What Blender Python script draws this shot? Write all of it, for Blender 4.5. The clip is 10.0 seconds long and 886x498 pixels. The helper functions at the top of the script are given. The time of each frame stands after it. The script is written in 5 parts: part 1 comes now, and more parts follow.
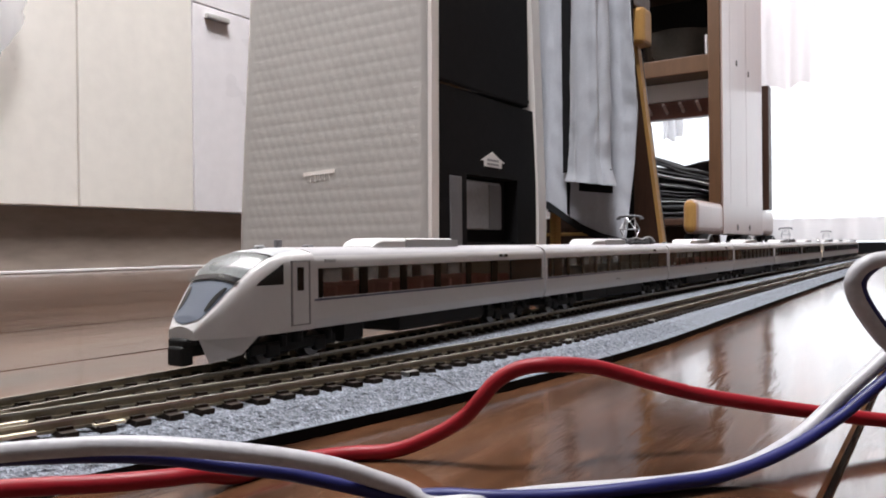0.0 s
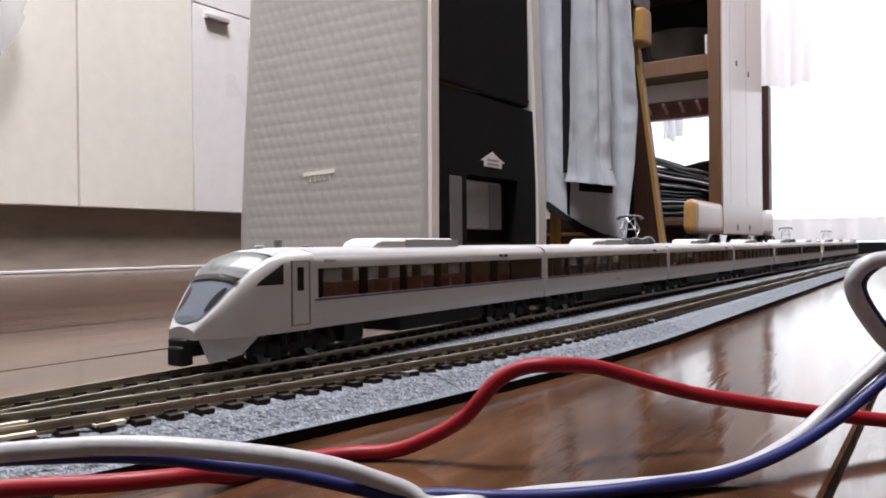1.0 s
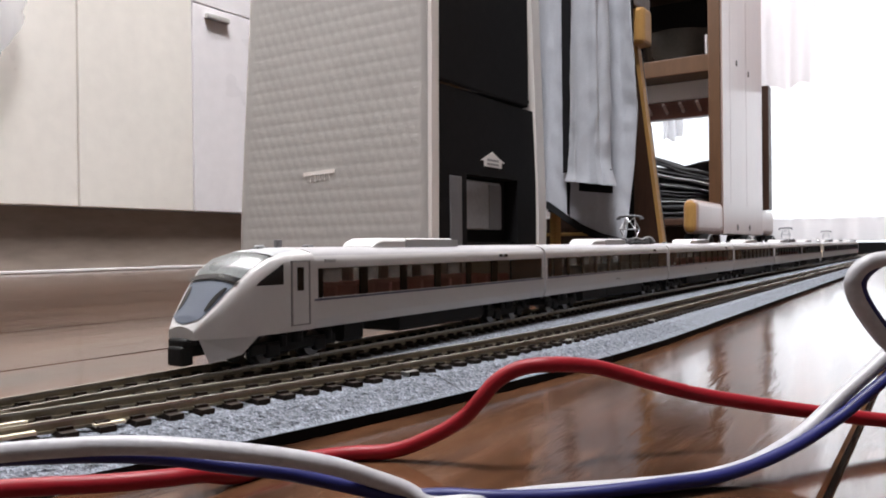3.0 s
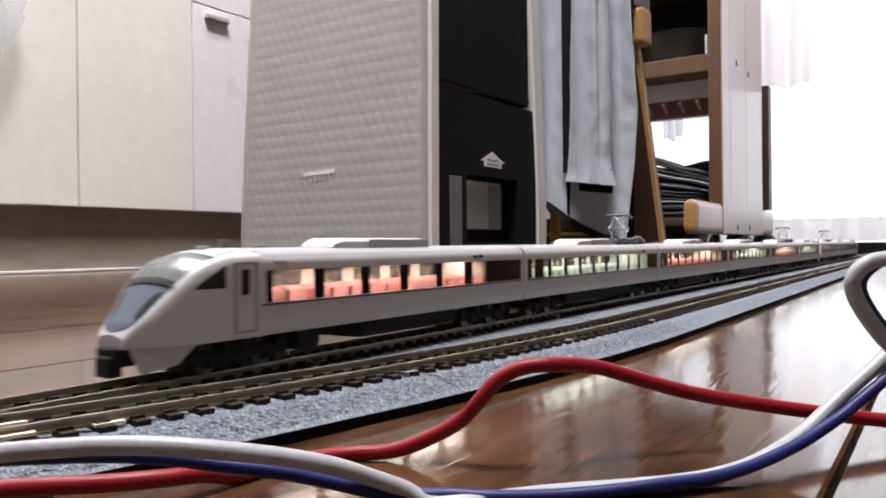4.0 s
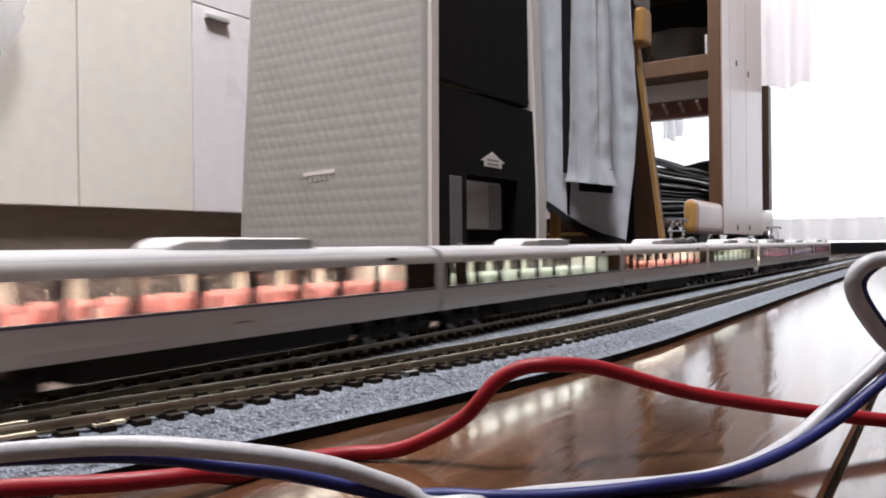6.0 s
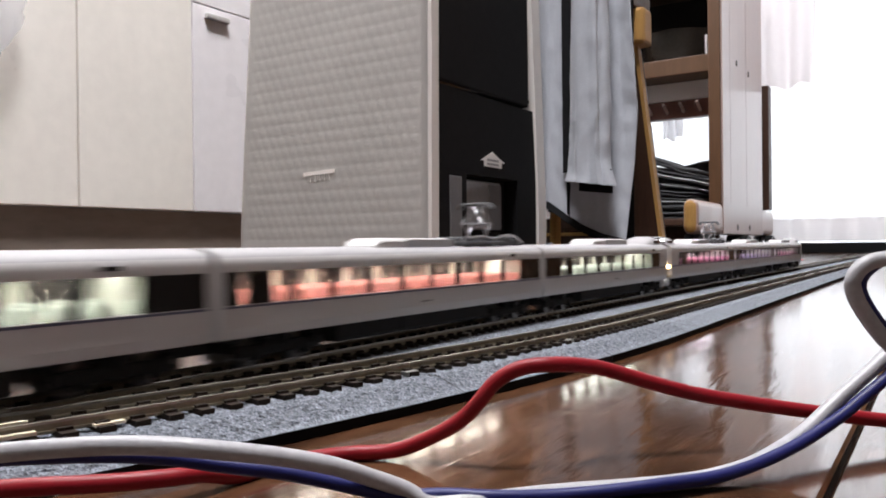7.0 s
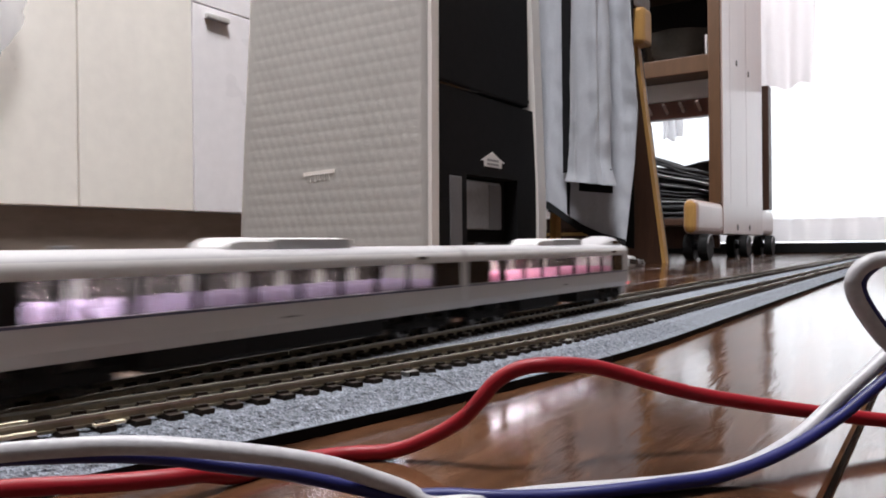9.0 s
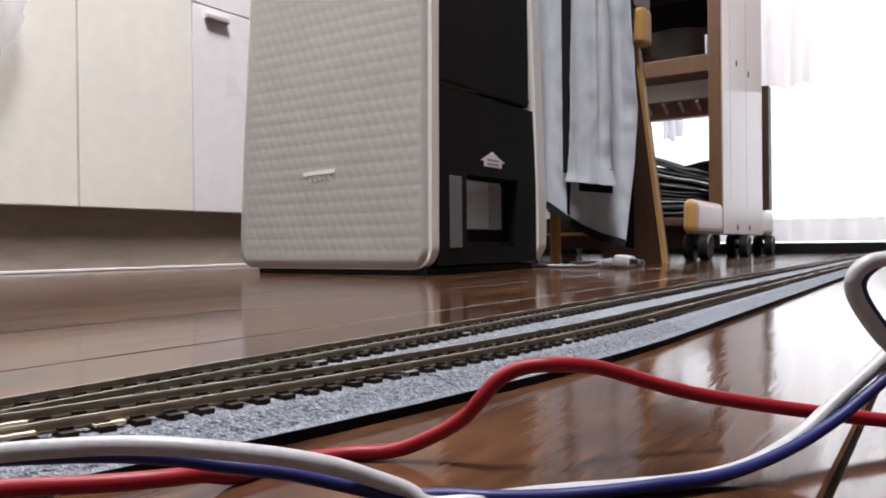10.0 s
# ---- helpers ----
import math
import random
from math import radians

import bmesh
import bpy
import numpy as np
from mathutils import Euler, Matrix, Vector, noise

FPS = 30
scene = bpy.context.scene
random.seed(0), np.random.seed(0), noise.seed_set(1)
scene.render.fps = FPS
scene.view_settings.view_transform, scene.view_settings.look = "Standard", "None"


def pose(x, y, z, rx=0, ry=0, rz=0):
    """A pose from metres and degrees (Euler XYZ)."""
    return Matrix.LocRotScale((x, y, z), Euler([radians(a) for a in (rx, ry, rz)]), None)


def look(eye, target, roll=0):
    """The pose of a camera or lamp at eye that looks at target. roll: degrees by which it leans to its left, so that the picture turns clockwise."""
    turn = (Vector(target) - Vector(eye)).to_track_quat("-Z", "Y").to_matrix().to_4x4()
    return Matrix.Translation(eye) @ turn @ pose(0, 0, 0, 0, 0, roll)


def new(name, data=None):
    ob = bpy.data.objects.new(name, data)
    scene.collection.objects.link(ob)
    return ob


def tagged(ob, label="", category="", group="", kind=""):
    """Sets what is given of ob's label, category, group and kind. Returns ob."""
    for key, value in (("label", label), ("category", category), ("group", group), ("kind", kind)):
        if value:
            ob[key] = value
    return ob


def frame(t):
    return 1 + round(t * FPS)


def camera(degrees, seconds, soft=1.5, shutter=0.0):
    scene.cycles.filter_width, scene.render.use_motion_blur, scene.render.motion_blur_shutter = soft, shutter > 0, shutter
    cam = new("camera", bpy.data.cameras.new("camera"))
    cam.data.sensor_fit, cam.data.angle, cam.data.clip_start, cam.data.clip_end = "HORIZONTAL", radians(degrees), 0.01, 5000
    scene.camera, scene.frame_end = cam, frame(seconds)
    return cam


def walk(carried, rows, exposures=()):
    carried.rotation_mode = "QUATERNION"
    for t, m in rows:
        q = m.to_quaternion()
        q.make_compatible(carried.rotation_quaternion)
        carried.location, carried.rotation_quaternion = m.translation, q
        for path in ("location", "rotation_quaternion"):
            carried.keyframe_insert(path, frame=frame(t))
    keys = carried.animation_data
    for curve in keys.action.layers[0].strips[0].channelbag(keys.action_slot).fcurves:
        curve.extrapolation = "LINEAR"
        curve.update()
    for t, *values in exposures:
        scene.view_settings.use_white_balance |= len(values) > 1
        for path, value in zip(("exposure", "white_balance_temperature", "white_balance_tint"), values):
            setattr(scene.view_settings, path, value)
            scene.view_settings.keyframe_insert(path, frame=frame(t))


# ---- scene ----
cam = camera(60.24, 10.0, soft=1.9, shutter=0.45)
EYE = Vector((0, 0, 0.0309))
YAW, PITCH = radians(33.40), radians(-0.25)
AIM = EYE + Vector((-math.sin(YAW) * math.cos(PITCH), math.cos(YAW) * math.cos(PITCH), math.sin(PITCH)))
STILL = look(EYE, AIM, -0.62)
walk(cam, [(0, STILL), (10, STILL)], exposures=[(0, -0.06, 6250, 10), (4, -0.07, 6250, 10), (4.6, -0.15, 6250, 10), (7.5, -0.16, 6250, 10), (8, -0.2, 6250, 10), (8.5, -0.27, 6250, 10), (9, -0.2, 6250, 10), (9.5, -0.05, 6250, 10), (10, -0.06, 6250, 10)])

# ---- light ----
world = bpy.data.worlds.new("world")
scene.world = world
world.use_nodes = True
wn = world.node_tree.nodes
sky = wn.new("ShaderNodeTexSky")
sky.sky_type, sky.sun_disc = "NISHITA", False
sky.sun_elevation, sky.sun_rotation = radians(40), radians(20)
wn["Background"].inputs["Strength"].default_value = 0.12
world.node_tree.links.new(sky.outputs[0], wn["Background"].inputs["Color"])


def area(name, m, sx, sy, watts, color):
    d = bpy.data.lights.new(name, "AREA")
    d.shape, d.size, d.size_y, d.energy, d.color = "RECTANGLE", sx, sy, watts, color
    ob = new(name, d)
    ob.matrix_world = m
    return ob


# daylight that comes in at the balcony window, and the room's ceiling lamp
area("window_daylight", look((-0.5, 2.20, 1.05), (-0.5, 0.0, 0.6)), 1.2, 1.9, 7, (1.0, 0.98, 1.0))
area("ceiling_lamp_light", look((-0.20, 0.22, 2.30), (-0.20, 0.22, 0)), 0.50, 0.50, 102, (1.0, 0.962, 0.962))
# the strip lamp over the kitchen worktop, whose light throws the train's shadow towards the near track
area("kitchen_strip_light", look((-1.30, 0.40, 1.417), (-0.55, 0.40, 0.0)), 0.06, 0.8, 29, (1.0, 0.962, 0.95))


# ---- materials ----
def mat(name, color, rough=0.5, metal=0.0, spec=0.5, vary=0.12, scale=60.0, bump=0.0, bscale=400.0,
        stretch=(1, 1, 1), coat=0.0, island=0.0, emit=0.0, sheen=0.0, rough_vary=0.08):
    """A surface of one colour with wear at two scales, fine relief and uneven gloss."""
    m = bpy.data.materials.new(name)
    m.use_nodes = True
    nt = m.node_tree
    n, L = nt.nodes, nt.links
    b = n["Principled BSDF"]
    tc = n.new("ShaderNodeTexCoord")
    mp = n.new("ShaderNodeMapping")
    mp.inputs["Scale"].default_value = stretch
    L.new(tc.outputs["Object"], mp.inputs["Vector"])
    big, small = n.new("ShaderNodeTexNoise"), n.new("ShaderNodeTexNoise")
    big.inputs["Scale"].default_value, big.inputs["Detail"].default_value = scale, 4
    small.inputs["Scale"].default_value, small.inputs["Detail"].default_value = scale * 9, 3
    for t in (big, small):
        L.new(mp.outputs[0], t.inputs["Vector"])
    add = n.new("ShaderNodeMath")
    add.operation = "ADD"
    L.new(big.outputs[0], add.inputs[0])
    L.new(small.outputs[0], add.inputs[1])
    rng = n.new("ShaderNodeMapRange")
    rng.inputs["From Min"].default_value, rng.inputs["From Max"].default_value = 0.6, 1.4
    rng.inputs["To Min"].default_value, rng.inputs["To Max"].default_value = 1 - vary, 1 + vary
    L.new(add.outputs[0], rng.inputs["Value"])
    mul = n.new("ShaderNodeVectorMath")
    mul.operation = "SCALE"
    mul.inputs[0].default_value = color
    val = rng.outputs[0]
    if island:
        info = n.new("ShaderNodeObjectInfo")
        r2 = n.new("ShaderNodeMapRange")
        r2.inputs["To Min"].default_value, r2.inputs["To Max"].default_value = 1 - island, 1 + island
        L.new(info.outputs["Random"], r2.inputs["Value"])
        mm = n.new("ShaderNodeMath")
        mm.operation = "MULTIPLY"
        L.new(val, mm.inputs[0])
        L.new(r2.outputs[0], mm.inputs[1])
        val = mm.outputs[0]
    L.new(val, mul.inputs["Scale"])
    L.new(mul.outputs[0], b.inputs["Base Color"])
    rr = n.new("ShaderNodeMapRange")
    rr.inputs["To Min"].default_value, rr.inputs["To Max"].default_value = max(rough - rough_vary, 0.02), min(rough + rough_vary, 1)
    L.new(big.outputs[0], rr.inputs["Value"])
    L.new(rr.outputs[0], b.inputs["Roughness"])
    b.inputs["Metallic"].default_value = metal
    b.inputs["Specular IOR Level"].default_value = spec
    b.inputs["Coat Weight"].default_value = coat
    b.inputs["Coat Roughness"].default_value = 0.12
    b.inputs["Sheen Weight"].default_value = sheen
    if emit:
        b.inputs["Emission Color"].default_value = (*color, 1)
        b.inputs["Emission Strength"].default_value = emit
    if bump:
        bn, bu = n.new("ShaderNodeTexNoise"), n.new("ShaderNodeBump")
        bn.inputs["Scale"].default_value, bn.inputs["Detail"].default_value = bscale, 4
        L.new(mp.outputs[0], bn.inputs["Vector"])
        bu.inputs["Strength"].default_value, bu.inputs["Distance"].default_value = bump, 0.3 / bscale
        L.new(bn.outputs[0], bu.inputs["Height"])
        L.new(bu.outputs[0], b.inputs["Normal"])
    return m


def glass(name, tint, rough=0.03, through_share=0.93):
    m = bpy.data.materials.new(name)
    m.use_nodes = True
    n, L = m.node_tree.nodes, m.node_tree.links
    n.remove(n["Principled BSDF"])
    t, g, mix = n.new("ShaderNodeBsdfTransparent"), n.new("ShaderNodeBsdfGlossy"), n.new("ShaderNodeMixShader")
    t.inputs["Color"].default_value = (*tint, 1)
    g.inputs["Roughness"].default_value = rough
    mix.inputs[0].default_value = 1 - through_share
    L.new(t.outputs[0], mix.inputs[1])
    L.new(g.outputs[0], mix.inputs[2])
    L.new(mix.outputs[0], n["Material Output"].inputs["Surface"])
    return m


def wood_floor():
    """Dark varnished boards: long grain, pores and a clear coat with scuffs."""
    m = bpy.data.materials.new("varnished_floor")
    m.use_nodes = True
    n, L = m.node_tree.nodes, m.node_tree.links
    b = n["Principled BSDF"]
    tc, mp, info = n.new("ShaderNodeTexCoord"), n.new("ShaderNodeMapping"), n.new("ShaderNodeObjectInfo")
    off = n.new("ShaderNodeVectorMath")
    off.operation = "SCALE"
    off.inputs[0].default_value = (3.1, 7.7, 1.3)
    L.new(info.outputs["Random"], off.inputs["Scale"])
    L.new(off.outputs[0], mp.inputs["Location"])
    mp.inputs["Scale"].default_value = (1, 0.15, 1)
    L.new(tc.outputs["Object"], mp.inputs["Vector"])
    g1, g2, g3 = (n.new("ShaderNodeTexNoise") for _ in range(3))
    for g, s, d, dist in ((g1, 42, 6, 1.4), (g2, 260, 5, 0.6), (g3, 900, 3, 0.2)):
        g.inputs["Scale"].default_value, g.inputs["Detail"].default_value, g.inputs["Distortion"].default_value = s, d, dist
        L.new(mp.outputs[0], g.inputs["Vector"])
    ramp = n.new("ShaderNodeValToRGB")
    e = ramp.color_ramp.elements
    e[0].position, e[0].color = 0.30, (0.018, 0.009, 0.006, 1)
    e[1].position, e[1].color = 0.66, (0.120, 0.056, 0.028, 1)
    mid = ramp.color_ramp.elements.new(0.48)
    mid.color = (0.046, 0.021, 0.011, 1)
    mixf = n.new("ShaderNodeMix")
    mixf.inputs[0].default_value = 0.35
    L.new(g1.outputs[0], mixf.inputs[2])
    L.new(g2.outputs[0], mixf.inputs[3])
    L.new(mixf.outputs[0], ramp.inputs[0])
    r2 = n.new("ShaderNodeMapRange")
    r2.inputs["To Min"].default_value, r2.inputs["To Max"].default_value = 0.82, 1.18
    L.new(info.outputs["Random"], r2.inputs["Value"])
    sc = n.new("ShaderNodeVectorMath")
    sc.operation = "SCALE"
    L.new(ramp.outputs[0], sc.inputs[0])
    L.new(r2.outputs[0], sc.inputs["Scale"])
    L.new(sc.outputs[0], b.inputs["Base Color"])
    rr = n.new("ShaderNodeMapRange")
    rr.inputs["To Min"].default_value, rr.inputs["To Max"].default_value = 0.05, 0.17
    L.new(g1.outputs[0], rr.inputs["Value"])
    L.new(rr.outputs[0], b.inputs["Roughness"])
    bu = n.new("ShaderNodeBump")
    bu.inputs["Strength"].default_value, bu.inputs["Distance"].default_value = 0.15, 0.0006
    L.new(g2.outputs[0], bu.inputs["Height"])
    L.new(bu.outputs[0], b.inputs["Normal"])
    b.inputs["Specular IOR Level"].default_value = 0.38
    b.inputs["Coat Weight"].default_value, b.inputs["Coat Roughness"].default_value = 0.06, 0.05
    return m


def ballast_stone():
    """Printed grey ballast: light and dark grit of half a millimetre."""
    m = bpy.data.materials.new("ballast")
    m.use_nodes = True
    n, L = m.node_tree.nodes, m.node_tree.links
    b = n["Principled BSDF"]
    tc, v, big = n.new("ShaderNodeTexCoord"), n.new("ShaderNodeTexVoronoi"), n.new("ShaderNodeTexNoise")
    v.inputs["Scale"].default_value = 2600
    big.inputs["Scale"].default_value, big.inputs["Detail"].default_value = 500, 5
    L.new(tc.outputs["Object"], v.inputs["Vector"])
    L.new(tc.outputs["Object"], big.inputs["Vector"])
    sep = n.new("ShaderNodeSeparateColor")
    L.new(v.outputs["Color"], sep.inputs[0])
    mx = n.new("ShaderNodeMix")
    mx.inputs[0].default_value = 0.5
    L.new(sep.outputs[0], mx.inputs[2])
    L.new(big.outputs[0], mx.inputs[3])
    ramp = n.new("ShaderNodeValToRGB")
    e = ramp.color_ramp.elements
    e[0].position, e[0].color = 0.25, (0.082, 0.089, 0.105, 1)
    e[1].position, e[1].color = 0.78, (0.26, 0.285, 0.33, 1)
    ramp.color_ramp.elements.new(0.5).color = (0.135, 0.148, 0.172, 1)
    L.new(mx.outputs[0], ramp.inputs[0])
    L.new(ramp.outputs[0], b.inputs["Base Color"])
    b.inputs["Roughness"].default_value = 0.75
    bu = n.new("ShaderNodeBump")
    bu.inputs["Strength"].default_value, bu.inputs["Distance"].default_value = 0.6, 0.0004
    L.new(v.outputs["Distance"], bu.inputs["Height"])
    L.new(bu.outputs[0], b.inputs["Normal"])
    return m


def sheer(name, color, clear):
    """Thin woven cloth that lets light through."""
    m = bpy.data.materials.new(name)
    m.use_nodes = True
    n, L = m.node_tree.nodes, m.node_tree.links
    n.remove(n["Principled BSDF"])
    d, t, c = n.new("ShaderNodeBsdfDiffuse"), n.new("ShaderNodeBsdfTranslucent"), n.new("ShaderNodeBsdfTransparent")
    m1, m2 = n.new("ShaderNodeMixShader"), n.new("ShaderNodeMixShader")
    w = n.new("ShaderNodeTexNoise")
    w.inputs["Scale"].default_value = 300
    d.inputs["Color"].default_value = t.inputs["Color"].default_value = (*color, 1)
    m1.inputs[0].default_value = 0.6
    rg = n.new("ShaderNodeMapRange")
    rg.inputs["To Min"].default_value, rg.inputs["To Max"].default_value = clear - 0.1, clear + 0.1
    L.new(w.outputs[0], rg.inputs["Value"])
    L.new(d.outputs[0], m1.inputs[1])
    L.new(t.outputs[0], m1.inputs[2])
    L.new(rg.outputs[0], m2.inputs[0])
    L.new(m1.outputs[0], m2.inputs[1])
    L.new(c.outputs[0], m2.inputs[2])
    L.new(m2.outputs[0], n["Material Output"].inputs["Surface"])
    return m


def glow(name, color, strength):
    m = bpy.data.materials.new(name)
    m.use_nodes = True
    n, L = m.node_tree.nodes, m.node_tree.links
    e = n.new("ShaderNodeEmission")
    e.inputs["Color"].default_value, e.inputs["Strength"].default_value = (*color, 1), strength
    n.remove(n["Principled BSDF"])
    L.new(e.outputs[0], n["Material Output"].inputs["Surface"])
    return m


M_FLOOR = wood_floor()
M_SUB = mat("seam_dark", (0.06, 0.05, 0.045), 0.8)
M_WALLREFL = mat("reflection_wall", (0.22, 0.115, 0.055), 0.4, scale=7, vary=0.25, stretch=(6, 6, 0.5))
M_WALL = mat("wall_paper", (0.74, 0.72, 0.68), 0.8, scale=8, vary=0.05, bump=0.2, bscale=300)
M_WALLD = mat("bounce_cut_wall", (0.30, 0.28, 0.26), 0.7, scale=6, vary=0.2)
M_CEIL = mat("ceiling_paper", (0.62, 0.60, 0.58), 0.9, scale=8, vary=0.04)
M_CAB = mat("cabinet_cream", (0.91, 0.87, 0.80), 0.30, scale=5, vary=0.05, bump=0.05, bscale=200)
M_CABW = mat("cabinet_white", (0.90, 0.87, 0.88), 0.30, scale=5, vary=0.05, bump=0.05, bscale=200)
M_KICK = mat("kick_board_brown", (0.27, 0.22, 0.185), 0.45, scale=9, vary=0.22, stretch=(1, 0.3, 1))
M_WHITE = mat("white_plastic", (0.80, 0.78, 0.76), 0.4, vary=0.03)
M_SILVER = mat("handle_silver", (0.62, 0.61, 0.60), 0.4, 0.3)
M_CHROME = mat("brushed_chrome", (0.62, 0.62, 0.63), 0.25, 1.0)
M_BLACKP = mat("black_plastic", (0.0105, 0.0105, 0.011), 0.6, vary=0.2, scale=12, spec=0.12, bump=0.08, bscale=900)
M_BLACKG = mat("black_gloss", (0.008, 0.008, 0.009), 0.15, vary=0.1)
M_PUR = mat("purifier_panel", (0.430, 0.416, 0.398), 0.38, vary=0.04, scale=6, bump=0.03, bscale=600)
M_PURW = mat("purifier_rim", (0.86, 0.82, 0.78), 0.35, vary=0.03)
M_TANK = mat("smoky_tank", (0.34, 0.35, 0.36), 0.15, vary=0.1, scale=20)
M_GREYP = mat("grey_plastic", (0.17, 0.17, 0.18), 0.4, vary=0.1)
M_LOGO = mat("silver_print", (0.42, 0.40, 0.38), 0.35, 0.1)
M_PLUG = mat("clouded_plastic", (0.50, 0.50, 0.50), 0.3, vary=0.15, scale=90, bump=0.2, bscale=120)
M_BAR = mat("grey_print", (0.28, 0.28, 0.28), 0.5)
M_CLOTH = mat("grey_cotton", (0.41, 0.43, 0.47), 0.95, vary=0.05, scale=30, bump=0.5, bscale=1800, sheen=0.3)
M_CLOTHD = mat("black_cotton", (0.009, 0.009, 0.010), 0.95, vary=0.2, scale=30, spec=0.15)
M_PINE = mat("yellow_pine", (0.46, 0.26, 0.08), 0.55, vary=0.18, scale=14, stretch=(8, 8, 0.6), spec=0.25)
M_WALNUT = mat("brown_varnish", (0.050, 0.023, 0.013), 0.5, vary=0.3, scale=12, stretch=(8, 8, 0.6), spec=0.3)
M_REDWOOD = mat("red_brown_rail", (0.15, 0.048, 0.028), 0.4, vary=0.2, scale=12, stretch=(0.6, 8, 8))
M_OAK = mat("orange_oak", (0.085, 0.040, 0.016), 0.42, vary=0.25, scale=12, stretch=(8, 8, 0.5), coat=0.08)
M_BEECH = mat("pale_beech", (0.50, 0.36, 0.31), 0.38, vary=0.14, scale=12, stretch=(9, 9, 0.4), coat=0.4)
M_BEECHL = mat("pale_beech_beam", (0.52, 0.38, 0.33), 0.3, vary=0.06, scale=12, stretch=(9, 0.5, 9), coat=0.3)
M_RED = mat("red_wire", (0.215, 0.004, 0.010), 0.45, vary=0.08, scale=90, spec=0.28, bump=0.05)
M_WHITEW = mat("white_wire", (0.35, 0.345, 0.36), 0.45, vary=0.16, scale=120, bump=0.08)
M_BLUE = mat("blue_wire", (0.005, 0.007, 0.085), 0.5, vary=0.10, scale=90, spec=0.4, bump=0.05)
M_BALLAST = ballast_stone()
M_PANTO = mat("pantograph_steel", (0.42, 0.42, 0.43), 0.38, 0.8)
M_RAFT = mat("roof_gear_grey", (0.075, 0.077, 0.082), 0.5, vary=0.2, scale=300)
M_BASE = mat("track_base_black", (0.006, 0.006, 0.0065), 0.75, spec=0.12)
M_TIE = mat("tie_brown", (0.026, 0.018, 0.013), 0.8, spec=0.2, vary=0.3, scale=300, island=0.25)
M_RAIL = mat("nickel_rail", (0.40, 0.37, 0.31), 0.28, 0.45, vary=0.2, scale=200, stretch=(1, 0.1, 1))
M_RAILW = mat("rail_web_brown", (0.245, 0.205, 0.140), 0.42, 0.2, vary=0.25, scale=200)
M_BRONZE = mat("bronze_glint", (0.95, 0.84, 0.64), 0.3, 0.15)
M_JOIN = mat("joiner_grey", (0.42, 0.41, 0.38), 0.35, 0.5)
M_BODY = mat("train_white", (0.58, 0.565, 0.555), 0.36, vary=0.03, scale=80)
# body white darkened for tops, to offset the strong light from above
M_ROOF = mat("train_white_dimmed", (0.38, 0.37, 0.375), 0.5, vary=0.03, scale=80)
M_ROOFG = mat("train_roof_grey", (0.38, 0.39, 0.40), 0.45, vary=0.06, scale=200)
M_NOSE = mat("nose_blue_grey", (0.075, 0.090, 0.120), 0.45, vary=0.05, scale=150)
M_STRIPE = mat("stripe_blue", (0.085, 0.085, 0.13), 0.4)
M_PILLAR = mat("pillar_black", (0.007, 0.007, 0.007), 0.18, vary=0.1, scale=200, spec=0.2)
M_BODYD = mat("door_frame_grey", (0.24, 0.235, 0.23), 0.45)
M_SCREEN = mat("windscreen_grey", (0.10, 0.11, 0.11), 0.28, vary=0.4, scale=110)
M_BAND = mat("band_charcoal", (0.014, 0.0145, 0.015), 0.16, vary=0.08, scale=200, spec=0.22)
M_UNDER = mat("underfloor_black", (0.017, 0.0165, 0.016), 0.75, vary=0.3, scale=300, spec=0.2)
M_WHEEL = mat("wheel_steel", (0.16, 0.155, 0.15), 0.3, 0.9)
M_PINK = mat("seat_pink", (0.70, 0.31, 0.28), 0.7, vary=0.08, scale=300)
M_MINT = mat("seat_pale_green", (0.58, 0.60, 0.53), 0.7, vary=0.08, scale=300)
M_ROSE = mat("seat_rose", (0.74, 0.34, 0.44), 0.7, vary=0.08, scale=300)
M_LILAC = mat("seat_mauve", (0.60, 0.48, 0.62), 0.7, vary=0.08, scale=300)
M_CREAMIN = mat("interior_cream", (0.56, 0.53, 0.47), 0.7, vary=0.05, scale=300)
M_CURT = mat("train_curtain", (0.60, 0.57, 0.49), 0.8, vary=0.06, scale=300)
M_PANE = glass("train_window", (0.74, 0.75, 0.76), 0.05, 0.955)
M_SHIELD = glass("windscreen_smoke", (0.30, 0.32, 0.34))
M_GLASS = glass("window_glass", (0.97, 0.98, 0.98))
M_SHEER = sheer("sheer_curtain", (0.90, 0.89, 0.91), 0.45)
M_TOWEL = sheer("towel_white", (0.91, 0.87, 0.87), 0.27)
M_BAG = sheer("plastic_bag", (0.80, 0.82, 0.88), 0.72)
M_CATCHER = sheer("train_light_catcher", (0.46, 0.41, 0.37), 0.58)
M_SKY = glow("bright_outdoors", (0.97, 0.98, 1.0), 2.6)
M_CEILGLOW = glow("ceiling_diffuser", (1.0, 0.955, 0.905), 3.0)
M_WARM = glow("cabin_light_warm", (1.0, 0.88, 0.72), 42.0)
M_COOL = glow("cabin_light_green", (1.0, 1.0, 0.86), 31.0)
M_PALE = glow("cabin_light_violet", (1.0, 0.90, 0.97), 50.0)
M_AMBER = glow("headlight_amber", (1.0, 0.60, 0.26), 28.0)
M_TOPLAMP = glow("cab_top_lamp", (1.0, 0.96, 0.90), 7.0)
M_REDLAMP = glow("tail_light_red", (1.0, 0.05, 0.08), 3.0)
M_LAMPOFF = mat("lamp_lens", (0.50, 0.42, 0.33), 0.12, vary=0.05)
